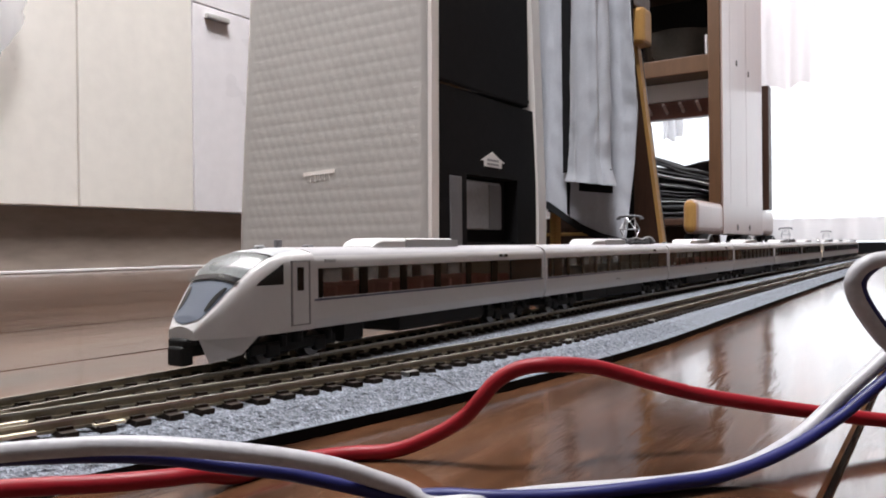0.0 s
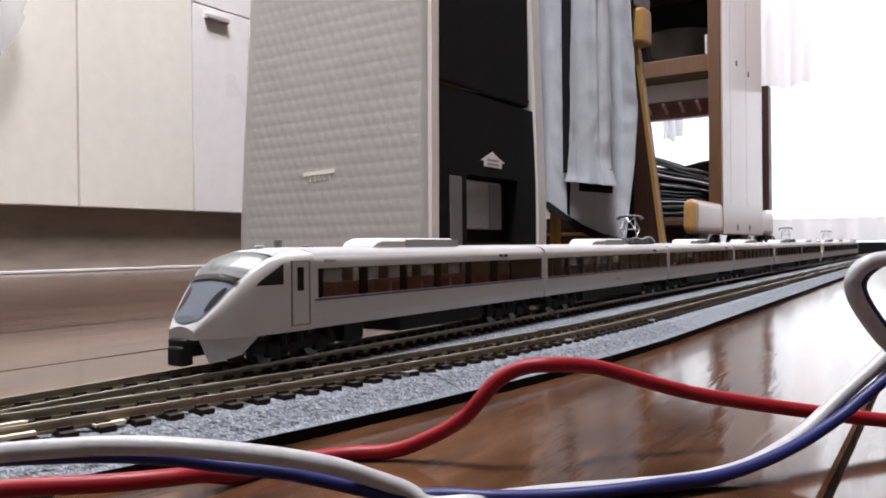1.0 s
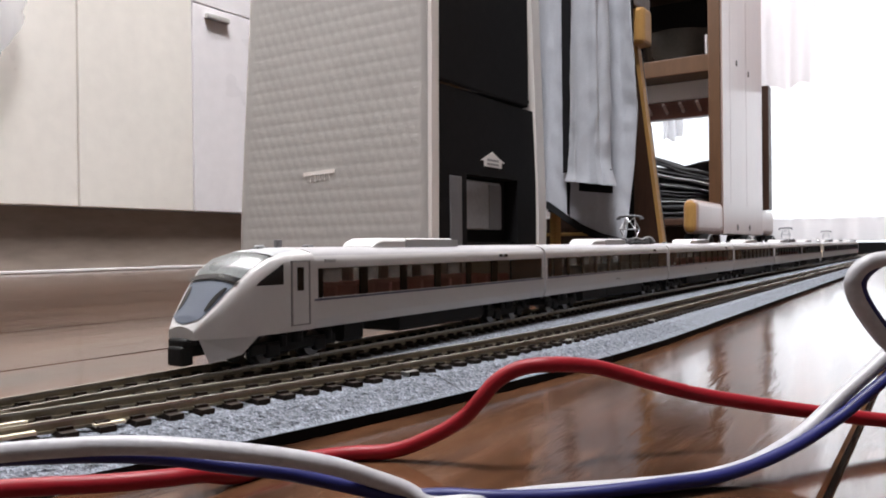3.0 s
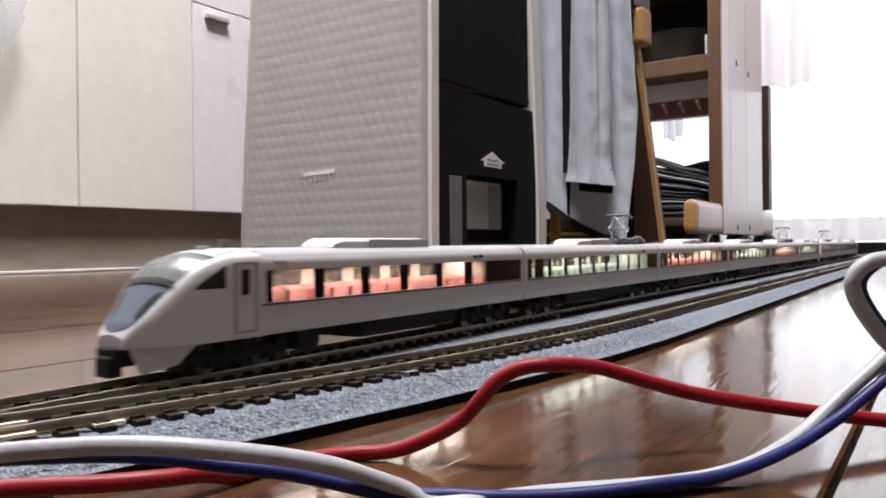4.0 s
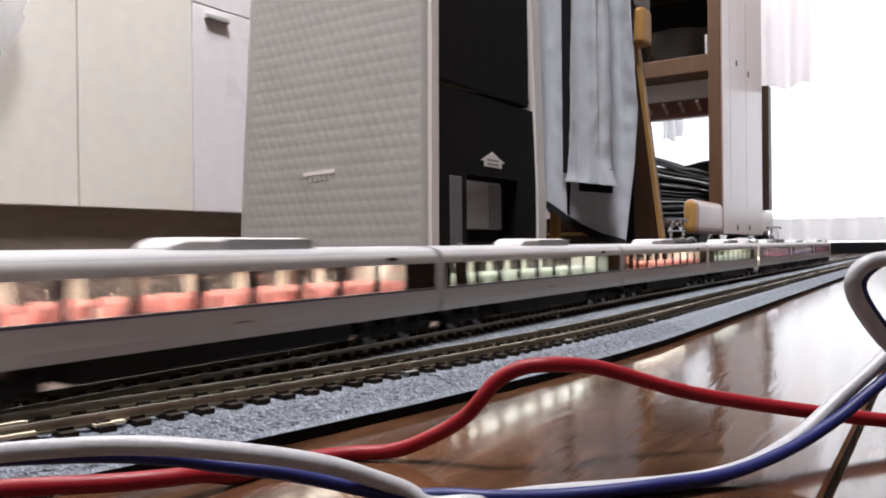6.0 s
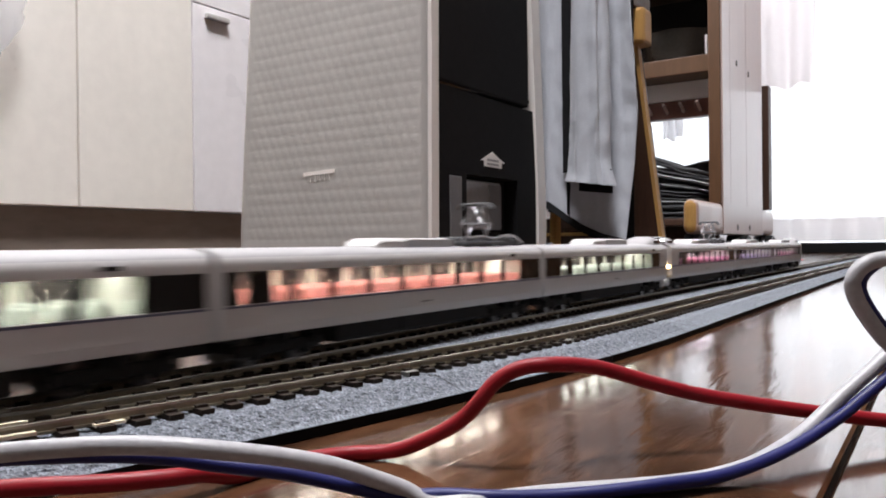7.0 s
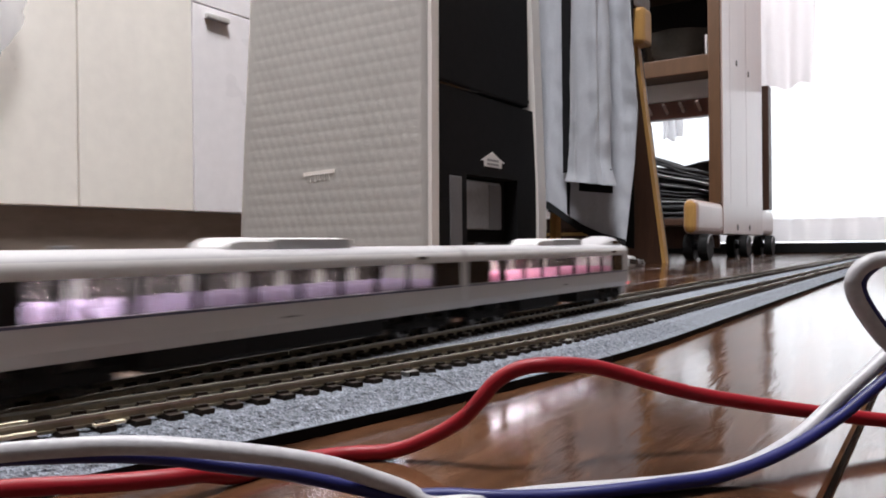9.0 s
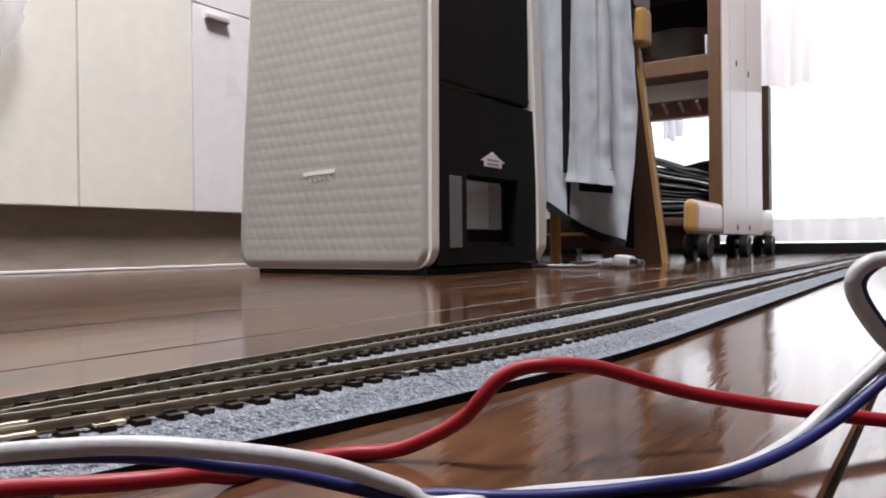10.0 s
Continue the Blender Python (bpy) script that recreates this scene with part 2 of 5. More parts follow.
M_PAPER = mat("newsprint", (0.035, 0.036, 0.038), 0.8, vary=0.4, scale=40)
M_PAPERL = mat("newsprint_light", (0.24, 0.245, 0.25), 0.8, vary=0.3, scale=40)
M_BOWL = mat("dark_bowl", (0.022, 0.020, 0.017), 0.22, vary=0.2, scale=20)


# ---- builders ----
def part(name, bm, material, parent=None, label="", smooth=False):
    me = bpy.data.meshes.new(name)
    bmesh.ops.recalc_face_normals(bm, faces=bm.faces[:])
    bm.to_mesh(me)
    bm.free()
    for mm in (material if isinstance(material, (list, tuple)) else [material]):
        me.materials.append(mm)
    if smooth:
        me.polygons.foreach_set("use_smooth", [True] * len(me.polygons))
    if smooth:
        me.set_sharp_from_angle(angle=radians(38))
    ob = new(name, me)
    ob.parent = parent
    if label:
        ob["label"] = label
    return ob


def thing(name, at, label, category, group="", kind=""):
    e = new(name)
    e.empty_display_size = 0.01
    e.matrix_basis = at if isinstance(at, Matrix) else Matrix.Translation(at)
    return tagged(e, label, category, group, kind)


def box(bm, x0, x1, y0, y1, z0, z1, bevel=0.0, m=None, seg=2):
    g = bmesh.ops.create_cube(bm, size=1)
    vs = g["verts"]
    t = Matrix.Translation(((x0 + x1) / 2, (y0 + y1) / 2, (z0 + z1) / 2)) @ Matrix.Diagonal((x1 - x0, y1 - y0, z1 - z0, 1))
    bmesh.ops.transform(bm, matrix=t, verts=vs)
    if bevel:
        es = list({e for v in vs for e in v.link_edges})
        r = bmesh.ops.bevel(bm, geom=es, offset=bevel, segments=seg, affect="EDGES", profile=0.5)
        vs = list({v for f in r["faces"] for v in f.verts} | {v for v in vs if v.is_valid})
    if m is not None:
        bmesh.ops.transform(bm, matrix=m, verts=vs)
    return vs


def boxed(*a, **k):
    bm = bmesh.new()
    box(bm, *a, **k)
    return bm


def cyl(bm, a, b, r0, r1=None, n=16):
    a, b = Vector(a), Vector(b)
    d = b - a
    g = bmesh.ops.create_cone(bm, cap_ends=True, segments=n, radius1=r0, radius2=r0 if r1 is None else r1, depth=d.length)
    q = d.to_track_quat("Z", "Y").to_matrix().to_4x4()
    bmesh.ops.transform(bm, matrix=Matrix.Translation((a + b) / 2) @ q, verts=g["verts"])


def extrude(bm, pts, y0, y1):
    """A closed outline (x, z) drawn out from y0 to y1."""
    a = [bm.verts.new((x, y0, z)) for x, z in pts]
    b = [bm.verts.new((x, y1, z)) for x, z in pts]
    k = len(pts)
    for i in range(k):
        bm.faces.new((a[i], a[(i + 1) % k], b[(i + 1) % k], b[i]))
    bm.faces.new(a)
    bm.faces.new(b[::-1])


def spline(pts, step=6):
    """Catmull-Rom through points."""
    P = [Vector(p) for p in pts]
    P = [2 * P[0] - P[1]] + P + [2 * P[-1] - P[-2]]
    out = []
    for i in range(1, len(P) - 2):
        for j in range(step):
            t = j / step
            a, b, c, d = P[i - 1:i + 3]
            out.append(0.5 * (2 * b + (c - a) * t + (2 * a - 5 * b + 4 * c - d) * t * t + (3 * b - a - 3 * c + d) * t ** 3))
    out.append(P[-2])
    return out


def tube(bm, path, r, n=12):
    up = Vector((0.1, 0.2, 1)).normalized()
    rings = []
    for i, p in enumerate(path):
        t = (path[min(i + 1, len(path) - 1)] - path[max(i - 1, 0)]).normalized()
        s = t.cross(up).normalized()
        u = s.cross(t)
        rings.append([bm.verts.new(p + r * (math.cos(2 * math.pi * k / n) * s + math.sin(2 * math.pi * k / n) * u)) for k in range(n)])
    for a, b in zip(rings, rings[1:]):
        for k in range(n):
            bm.faces.new((a[k], a[(k + 1) % n], b[(k + 1) % n], b[k]))
    bm.faces.new(rings[0])
    bm.faces.new(rings[-1][::-1])


def surface(bm, nu, nv, fn):
    """A grid of points fn(u, v), u and v from 0 to 1."""
    g = [[bm.verts.new(fn(i / nu, j / nv)) for j in range(nv + 1)] for i in range(nu + 1)]
    for i in range(nu):
        for j in range(nv):
            bm.faces.new((g[i][j], g[i + 1][j], g[i + 1][j + 1], g[i][j + 1]))
    return g


def thick(bm, depth):
    bmesh.ops.recalc_face_normals(bm, faces=bm.faces[:])
    bmesh.ops.solidify(bm, geom=bm.faces[:], thickness=depth)


# ---- the room ----
SEAM, BOARD = -0.0125, 0.0945      # a seam's x and the boards' width
X0, X1, Y0, Y1, HIGH = -1.62, 2.6, -2.4, 2.42, 2.4


def room():
    floor = tagged(part("floor", boxed(X0, X1, Y0, Y1 + 0.9, -0.05, -0.006), M_SUB), "dark brown varnished wooden board floor", "floor", kind="structure")
    w = tagged(part("wall_west", boxed(X0 - 0.1, X0, Y0 - 0.1, Y1 + 0.1, -0.05, HIGH), M_WALL), "pale papered wall behind the cabinets", "wall", kind="structure")
    # east and south walls are unseen; their dark tone limits bounce onto the train
    tagged(part("wall_east", boxed(X1, X1 + 0.1, Y0 - 0.1, Y1 + 0.1, -0.05, HIGH), M_WALLD), "unseen side wall darkened to cut bounce light", "wall", kind="structure")
    tagged(part("wall_south", boxed(X0, X1, Y0 - 0.1, Y0, -0.05, HIGH), M_WALLD), "unseen end wall darkened to cut bounce light", "wall", kind="structure")
    # unseen wall beside the window; amber brown made up for the coaches' reflections
    bm = bmesh.new()
    box(bm, X0, -1.15, Y1, Y1 + 0.12, -0.05, HIGH)
    box(bm, 0.2, X1, Y1, Y1 + 0.12, -0.05, HIGH)
    box(bm, -1.15, 0.2, Y1, Y1 + 0.12, 2.05, HIGH)
    tagged(part("wall_north", bm, M_WALLREFL), "brown wall with a balcony window, toned for reflections", "wall", kind="structure")
    tagged(part("ceiling", boxed(X0 - 0.1, X1 + 0.1, Y0 - 0.1, Y1 + 0.12, HIGH, HIGH + 0.1), M_CEIL), "plain white papered ceiling", "ceiling", kind="structure")
    lamp = thing("ceiling_lamp", (-0.20, 0.22, 2.4), "square white ceiling lamp with glowing diffuser", "lamp")
    part("frame", boxed(-0.3, 0.3, -0.3, 0.3, -0.05, 0, 0.01), M_WHITE, lamp)
    part("diffuser", boxed(-0.27, 0.27, -0.27, 0.27, -0.075, -0.0505, 0.01), M_CEILGLOW, lamp)

    win = thing("window_1", (0, Y1, 0), "bright balcony window with black bottom track", "window", kind="structure")
    part("window_sill", boxed(-1.15, 0.2, -0.16, 0.10, 0.0, 0.028, 0.003), M_BLACKP, win, "black bottom track")
    for k, (a, b) in enumerate(((-1.15, -1.10), (-0.075, -0.025), (0.15, 0.2))):
        part("window_frame", boxed(a, b, 0.02, 0.08, 0.028, 2.05, 0.004), M_GREYP, win)
    part("window_frame", boxed(-1.10, 0.15, 0.02, 0.08, 2.0, 2.05, 0.004), M_GREYP, win)
    for a, b in ((-1.10, -0.075), (-0.025, 0.15)):
        g = part("pane", boxed(a, b, 0.045, 0.051, 0.028, 2.0), M_GLASS, win)
        g.visible_shadow = False
    back = tagged(part("backdrop", boxed(-3, 3, Y1 + 1.3, Y1 + 1.32, -1, 4), M_SKY), "overexposed white daylight outside the window", "backdrop", kind="structure")

    # sheer curtain in soft folds, with a denser hem
    bm = bmesh.new()
    surface(bm, 220, 12, lambda u, v: Vector((-1.15 + 1.37 * u, 2.30 + 0.018 * math.sin(u * 88 + 1.5 * math.sin(u * 13)) * (1 - 0.3 * v), 0.092 + 1.93 * v)))
    cur = thing("curtain", (0, 0, 0), "white sheer curtain in front of the window", "curtain")
    part("sheet", bm, M_SHEER, cur, smooth=True)
    bm = bmesh.new()
    surface(bm, 220, 4, lambda u, v: Vector((-1.15 + 1.37 * u, 2.298 + 0.018 * math.sin(u * 88 + 1.5 * math.sin(u * 13)), 0.032 + 0.062 * v)))
    thick(bm, 0.0015)
    part("hem", bm, M_TOWEL, cur, "denser white hem", smooth=True)
    bm = bmesh.new()
    cyl(bm, (-1.2, 2.30, 2.03), (0.25, 2.30, 2.03), 0.008)
    part("rail", bm, M_CHROME, cur)

    # boards
    rnd = random.Random(4)
    x = SEAM - 17 * BOARD
    while x < X1:
        y = Y0 - rnd.random() * 1.8
        while y < Y1 + 0.05:
            L = 1.818
            a, b = max(y, Y0), min(y + L, Y1 + 0.1)
            xx0, xx1 = max(x, X0), min(x + BOARD, X1)
            if b - a > 0.02 and xx1 - xx0 > 0.02:
                bm = boxed(xx0 + 0.0004, xx1 - 0.0004, a + 0.0004, b - 0.0004, -0.006, 0.0, 0.0005, seg=1)
                part("board", bm, M_FLOOR, floor)
            y += L
        x += BOARD
    return floor


room()


# ---- track ----
TX = -0.12305                       # centre of the far track
RAIL_Z = 0.007


def near_x(y):
    """Centre of the near track: it closes up to the far one at the turnout."""
    return -0.0885 - (0.25 - y) ** 2 / 1.7 if y < 0.25 else -0.0885


def far_x(y):
    return TX


def run(fx, off, z0, z1, w, ys):
    """A strip beside a track's centre line."""
    bm = bmesh.new()
    rings = []
    for y in ys:
        s = (fx(y + 0.001) - fx(y - 0.001)) / 0.002
        n = Vector((1, -s, 0)).normalized()
        c = Vector((fx(y), y, 0)) + n * off
        rings.append([bm.verts.new(c + n * a + Vector((0, 0, z))) for a, z in ((-w, z0), (w, z0), (w, z1), (-w, z1))])
    for a, b in zip(rings, rings[1:]):
        for k in range(4):
            bm.faces.new((a[k], a[(k + 1) % 4], b[(k + 1) % 4], b[k]))
    bm.faces.new(rings[0])
    bm.faces.new(rings[-1][::-1])
    return bm


def steps(a, b, d):
    n = max(1, math.ceil((b - a) / d))
    return [a + (b - a) * i / n for i in range(n + 1)]


TIE = 0.0050


def tie_mesh(L):
    bm = boxed(-L / 2, L / 2, -0.00115, 0.00115, 0.0032, 0.0055)
    for x in (-0.0048, 0.0048):
        for s in (-1, 1):
            box(bm, x + s * 0.0008 - 0.0005, x + s * 0.0008 + 0.0005, -0.0010, 0.0010, 0.0052, 0.00595)
    me = bpy.data.meshes.new("tie")
    bm.to_mesh(me)
    bm.free()
    me.materials.append(M_TIE)
    return me


TIE_MESH = tie_mesh(0.0158)


def track_section(a, b, fine):
    sec = thing("track_section", (0, 0, 0), "grey ballasted double model railway track with brown ties", "track", "track sections")
    a1, b1 = a + 0.00015, b - 0.00015
    # ballast bed across both tracks, with loose grit relief where it is near
    def bed(u, y, rough):
        nx = near_x(y)
        pts = ((TX - 0.0178, 0.0019), (TX - 0.0112, 0.0046), (nx + 0.0112, 0.0046), (nx + 0.0178, 0.0019))
        lens = [math.dist(p, q) for p, q in zip(pts, pts[1:])]
        d = u * sum(lens)
        for (p, q), l in zip(zip(pts, pts[1:]), lens):
            if d <= l + 1e-9:
                break
            d -= l
        k = d / l
        x, z = p[0] + (q[0] - p[0]) * k, p[1] + (q[1] - p[1]) * k
        r = rough * noise.noise(Vector((x * 1900, y * 1900, z * 1900))) if 0.02 < u < 0.98 else 0
        return Vector((x + r * 0.4, y, z + r))
    bm = bmesh.new()
    nu = 150 if fine == 2 else (60 if fine else 14)
    ny = max(2, round((b - a) / (0.0006 if fine == 2 else (0.002 if fine else 0.02))))
    surface(bm, nu, ny, lambda u, v: bed(u, a1 + (b1 - a1) * v, 0.00038 if fine == 2 else (0.0003 if fine else 0)))
    part("ballast_bed", bm, M_BALLAST, sec, "speckled light grey ballast shoulder")
    bm = bmesh.new()
    ys = steps(a1, b1, 0.01)
    low = [[bm.verts.new((x, y, z)) for x, z in ((TX - 0.0177, 0), (near_x(y) + 0.0177, 0), (near_x(y) + 0.0177, 0.00195), (TX - 0.0177, 0.00195))] for y in ys]
    for p, q in zip(low, low[1:]):
        for k in range(4):
            bm.faces.new((p[k], p[(k + 1) % 4], q[(k + 1) % 4], q[k]))
    bm.faces.new(low[0])
    bm.faces.new(low[-1][::-1])
    part("base", bm, M_BASE, sec, "black plastic base edge")
    for fx in (far_x, near_x):
        for s in (-1, 1):
            web = part("rail", run(fx, s * 0.0048, 0.0052, 0.00665, 0.00022, ys), M_RAILW, sec)
            part("rail_head", run(fx, s * 0.0048, 0.0066, 0.0070, 0.00033, ys), M_RAIL, web, "bright nickel running surface")
            part("rail_foot", run(fx, s * 0.0048, 0.0055, 0.0057, 0.0006, ys), M_RAILW, web)
            j = part("rail_joiner", run(fx, s * 0.0048 + s * 0.0018, 0.0048, 0.0056, 0.0008, [b - 0.0035, b - 0.0001]), M_JOIN, sec, "pale metal rail joiner")
    return sec


JOINTS = [0.02, 0.128, 0.190, 0.252, 0.500, 0.748, 0.996, 1.244, 1.492, 1.740, 2.0]
SECTIONS = [track_section(a, b, 2 if b < 0.3 else (1 if b < 0.8 else 0)) for a, b in zip(JOINTS, JOINTS[1:])]


def ties():
    """The ties: single ones where they are near, joined beyond."""
    rest = {}
    for fx in (far_x, near_x):
        y = 0.0215
        while y < 1.999:
            k = max(i for i, a in enumerate(JOINTS) if a <= y)
            s = (fx(y + 0.001) - fx(y - 0.001)) / 0.002
            if y < 0.85:
                t = new("tie", TIE_MESH)
                t.parent = SECTIONS[k]
                t.matrix_basis = pose(fx(y), y, 0, 0, 0, -math.degrees(math.atan(s)))
            else:
                rest.setdefault(k, []).append((fx(y), y))
            y += TIE
    for k, at in rest.items():
        bm = bmesh.new()
        for x, y in at:
            vs = [bm.verts.new((x + sx * 0.0086, y + sy * 0.00105, z)) for z in (0.0040, 0.0051) for sx, sy in ((-1, -1), (1, -1), (1, 1), (-1, 1))]
            for f in ((4, 5, 6, 7), (0, 1, 5, 4), (1, 2, 6, 5), (2, 3, 7, 6), (3, 0, 4, 7)):
                bm.faces.new([vs[i] for i in f])
        part("ties", bm, M_TIE, SECTIONS[k])["kind"] = "stuff"


ties()


def turnout_contacts():
    """Bronze strips of the turnout beside the near track, coloured light to imitate the lamp's glint."""
    for off, a, z0, z1, w in ((0.0030, 0.050, 0.0068, 0.00715, 0.0005), (0.0068, 0.048, 0.0058, 0.0063, 0.0006)):
        part("contact_strip", run(near_x, off, z0, z1, w, steps(a, 0.0575, 0.003)), M_BRONZE, SECTIONS[0], "bronze contact strip with glint put in its colour")
    part("contact_strip", run(near_x, 0.0060, 0.0053, 0.0057, 0.0006, steps(0.0652, 0.0695, 0.002)), M_BRONZE, SECTIONS[0], "bronze contact strip with glint put in its colour")


turnout_contacts()


# ---- the train; a car's space: y runs back from its front end, z up from the rail ----
MM = 0.001
PITCH_CAR, FIRST_GAP = 0.1375, 0.2342
UPPER = [(9.8, 19.3), (9.8, 20.6), (9.7, 21.3), (9.4, 22.0), (8.9, 22.55), (8.2, 22.95), (7.2, 23.25), (6.0, 23.48), (4.6, 23.68), (3.0, 23.82), (1.5, 23.88)]


def mm(pts):
    return [(x * MM, z * MM) for x, z in pts]


def arch(pts, inset):
    out = pts + [(0, 23.9)] + [(-x, z) for x, z in reversed(pts)]
    inn = [(x - inset * (1 if x > 0 else -1 if x < 0 else 0), z - (inset if z > 19.31 else 0)) for x, z in out]
    return mm(out + inn[::-1])


def seat_mesh(material):
    bm = bmesh.new()
    box(bm, -0.0036, 0.0036, -0.0016, 0.0026, 0.0095, 0.0112, 0.0005)
    box(bm, -0.0036, 0.0036, 0.0019, 0.0030, 0.0100, 0.0152, 0.0005, Matrix.Translation((0, 0.0023, 0.01)) @ Matrix.Rotation(-0.16, 4, "X") @ Matrix.Translation((0, -0.0023, -0.01)))
    me = bpy.data.meshes.new("seat")
    bm.to_mesh(me)
    bm.free()
    me.materials.append(material)
    return me


SEATS = {k: seat_mesh(m) for k, m in (("pink", M_PINK), ("mint", M_MINT), ("lilac", M_LILAC), ("rose", M_ROSE))}
LIGHTS = {"pink": M_WARM, "mint": M_COOL, "lilac": M_PALE, "rose": M_PALE}
LIGHT_BARS = []


def wheel_bm():
    bm = bmesh.new()
    for x in (-4.7, 4.7):
        cyl(bm, ((x - 1) * MM, 0, 0), ((x + 1) * MM, 0, 0), 0.0028, n=24)
        s = -1 if x > 0 else 1
        cyl(bm, ((x + s * 1.0) * MM, 0, 0), ((x + s * 1.5) * MM, 0, 0), 0.0033, n=24)
    cyl(bm, (-4.5 * MM, 0, 0), (4.5 * MM, 0, 0), 0.0007, n=10)
    me = bpy.data.meshes.new("wheel")
    bm.to_mesh(me)
    bm.free()
    me.materials.append(M_WHEEL)
    return me


WHEEL = wheel_bm()


def bogie_bm():
    bm = bmesh.new()
    for s in (-1, 1):
        box(bm, s * 7.2 * MM - 0.0006, s * 7.2 * MM + 0.0006, -0.0125, 0.0125, 0.0022, 0.0046, 0.0004)
        for y in (-7, 7):
            box(bm, s * 7.6 * MM - 0.0008, s * 7.6 * MM + 0.0008, (y - 1.7) * MM, (y + 1.7) * MM, 0.0014, 0.0042, 0.0004)
            cyl(bm, (s * 7.7 * MM, (y + 3) * MM, 0.0034), (s * 7.7 * MM, (y + 3) * MM, 0.0056), 0.0009, n=8)
        cyl(bm, (s * 7.6 * MM, 0, 0.0040), (s * 7.6 * MM, 0, 0.0066), 0.0016, n=12)
    box(bm, -0.0075, 0.0075, -0.0025, 0.0025, 0.003, 0.0066, 0.0004)
    box(bm, -0.006, 0.006, -0.0125, -0.011, 0.003, 0.005)
    box(bm, -0.006, 0.006, 0.011, 0.0125, 0.003, 0.005)
    me = bpy.data.meshes.new("bogie")
    bm.to_mesh(me)
    bm.free()
    me.materials.append(M_UNDER)
    return me


BOGIE = bogie_bm()


def bogie(car, y):
    b = new("bogie", BOGIE)
    b.parent = car
    b.location = (0, y, 0)
    for d in (-0.007, 0.007):
        w = new("wheel", WHEEL)
        w.parent = b
        w.location = (0, d, 0.0028)


def air_conditioner(car, y0, y1):
    """Roof unit: a low rounded box with sloped ends and a grille on top."""
    bm = bmesh.new()
    prof = [(-5.6, 23.0), (5.6, 23.0), (5.6, 25.1), (5.1, 25.7), (4.0, 26.0), (-4.0, 26.0), (-5.1, 25.7), (-5.6, 25.1)]
    rings = []
    for y, kx, kz in ((y0, 0.86, 0.35), (y0 + 1.2, 0.93, 0.75), (y0 + 3.5, 1, 1), (y1 - 3.5, 1, 1), (y1 - 1.2, 0.95, 0.8), (y1, 0.9, 0.4)):
        rings.append([bm.verts.new((x * kx * MM, y * MM, (23.0 + (z - 23.0) * kz) * MM)) for x, z in prof])
    for a, b in zip(rings, rings[1:]):
        for k in range(8):
            bm.faces.new((a[k], a[(k + 1) % 8], b[(k + 1) % 8], b[k]))
    bm.faces.new(rings[0])
    bm.faces.new(rings[-1][::-1])
    u = part("air_conditioner", bm, M_BODY, car, smooth=True)
    for s in (-1, 1):
        part("side_grille", boxed(s * 5.6 * MM - 0.0002, s * 5.6 * MM + 0.0002, (y0 + 13) * MM, (y1 - 1.5) * MM, 0.0232, 0.0256), M_ROOFG, u, "grey louvred side grille")


def pantograph(car, y):
    base = part("pantograph_base", boxed(-0.0065, 0.0065, (y - 18) * MM, (y + 8) * MM, 0.0240, 0.0251, 0.0003), M_RAFT, car, "dark grey roof frame")
    bm = bmesh.new()
    for sx in (-5.2, 5.2):
        for dy in (-15, -6, 6):
            cyl(bm, (sx * MM, (y + dy) * MM, 0.0228), (sx * MM, (y + dy) * MM, 0.0262), 0.0009, n=8)
    part("insulators", bm, M_GREYP, base)
    for a, b, h, w in ((-17, -8.5, 26.4, 4.2), (-4, 4, 26.2, 2.6), (9.5, 15, 26.6, 4.4), (16, 21, 25.9, 5.0)):
        part("roof_gear", boxed(-w * MM, w * MM, (y + a) * MM, (y + b) * MM, 0.0236, h * MM, 0.0006), M_RAFT, base, "dark grey roof gear box")
    bm = bmesh.new()
    tube(bm, spline([(4.8 * MM, (y + d) * MM, z * MM) for d, z in ((-16, 25.6), (-6, 26.5), (2, 25.8), (9, 26.9), (16, 26.6), (21, 24.6))], 5), 0.0004, 8)
    part("roof_cable", bm, M_PANTO, base, "thin bright roof cable", smooth=True)

    def bar(name, p, q, r=0.00028):
        bm = bmesh.new()
        cyl(bm, [v * MM for v in p], [v * MM for v in q], r, n=8)
        part(name, bm, M_PANTO, base, "thin bright metal rod")
    for sx in (-1, 1):
        bar("lower_arm", (sx * 3.0, y + 1.5, 26.0), (sx * 3.6, y - 3.0, 30.6))
        bar("upper_arm", (sx * 3.6, y - 3.0, 30.6), (sx * 2.0, y + 0.9, 36.2))
        bar("lower_arm", (sx * 3.0, y - 1.5, 26.0), (sx * 3.6, y + 3.0, 30.6))
        bar("upper_arm", (sx * 3.6, y + 3.0, 30.6), (sx * 2.0, y - 0.9, 36.2))
        bar("brace", (sx * 3.6, y - 3.0, 30.6), (-sx * 2.0, y + 0.9, 36.2), 0.00022)
    bar("cross_rod", (-3.6, y - 3.0, 30.6), (3.6, y - 3.0, 30.6))
    bar("cross_rod", (-3.6, y + 3.0, 30.6), (3.6, y + 3.0, 30.6))
    for dy in (-1.4, 1.4):
        bm = bmesh.new()
        tube(bm, [Vector((x * MM, (y + dy) * MM, z * MM)) for x, z in ((-5.8, 35.2), (-4.6, 36.6), (0, 36.7), (4.6, 36.6), (5.8, 35.2))], 0.00055, 8)
        part("collector_strip", bm, M_RAFT, base, "dark collector strip")


NOSE0 = 3.2      # the tip lies this far behind the car's origin


def along(table, y):
    """A value read from a table of (y, value) pairs."""
    for (a, p), (b, q) in zip(table, table[1:]):
        if y <= b:
            return p + (q - p) * max(y - a, 0) / (b - a)
    return table[-1][1]


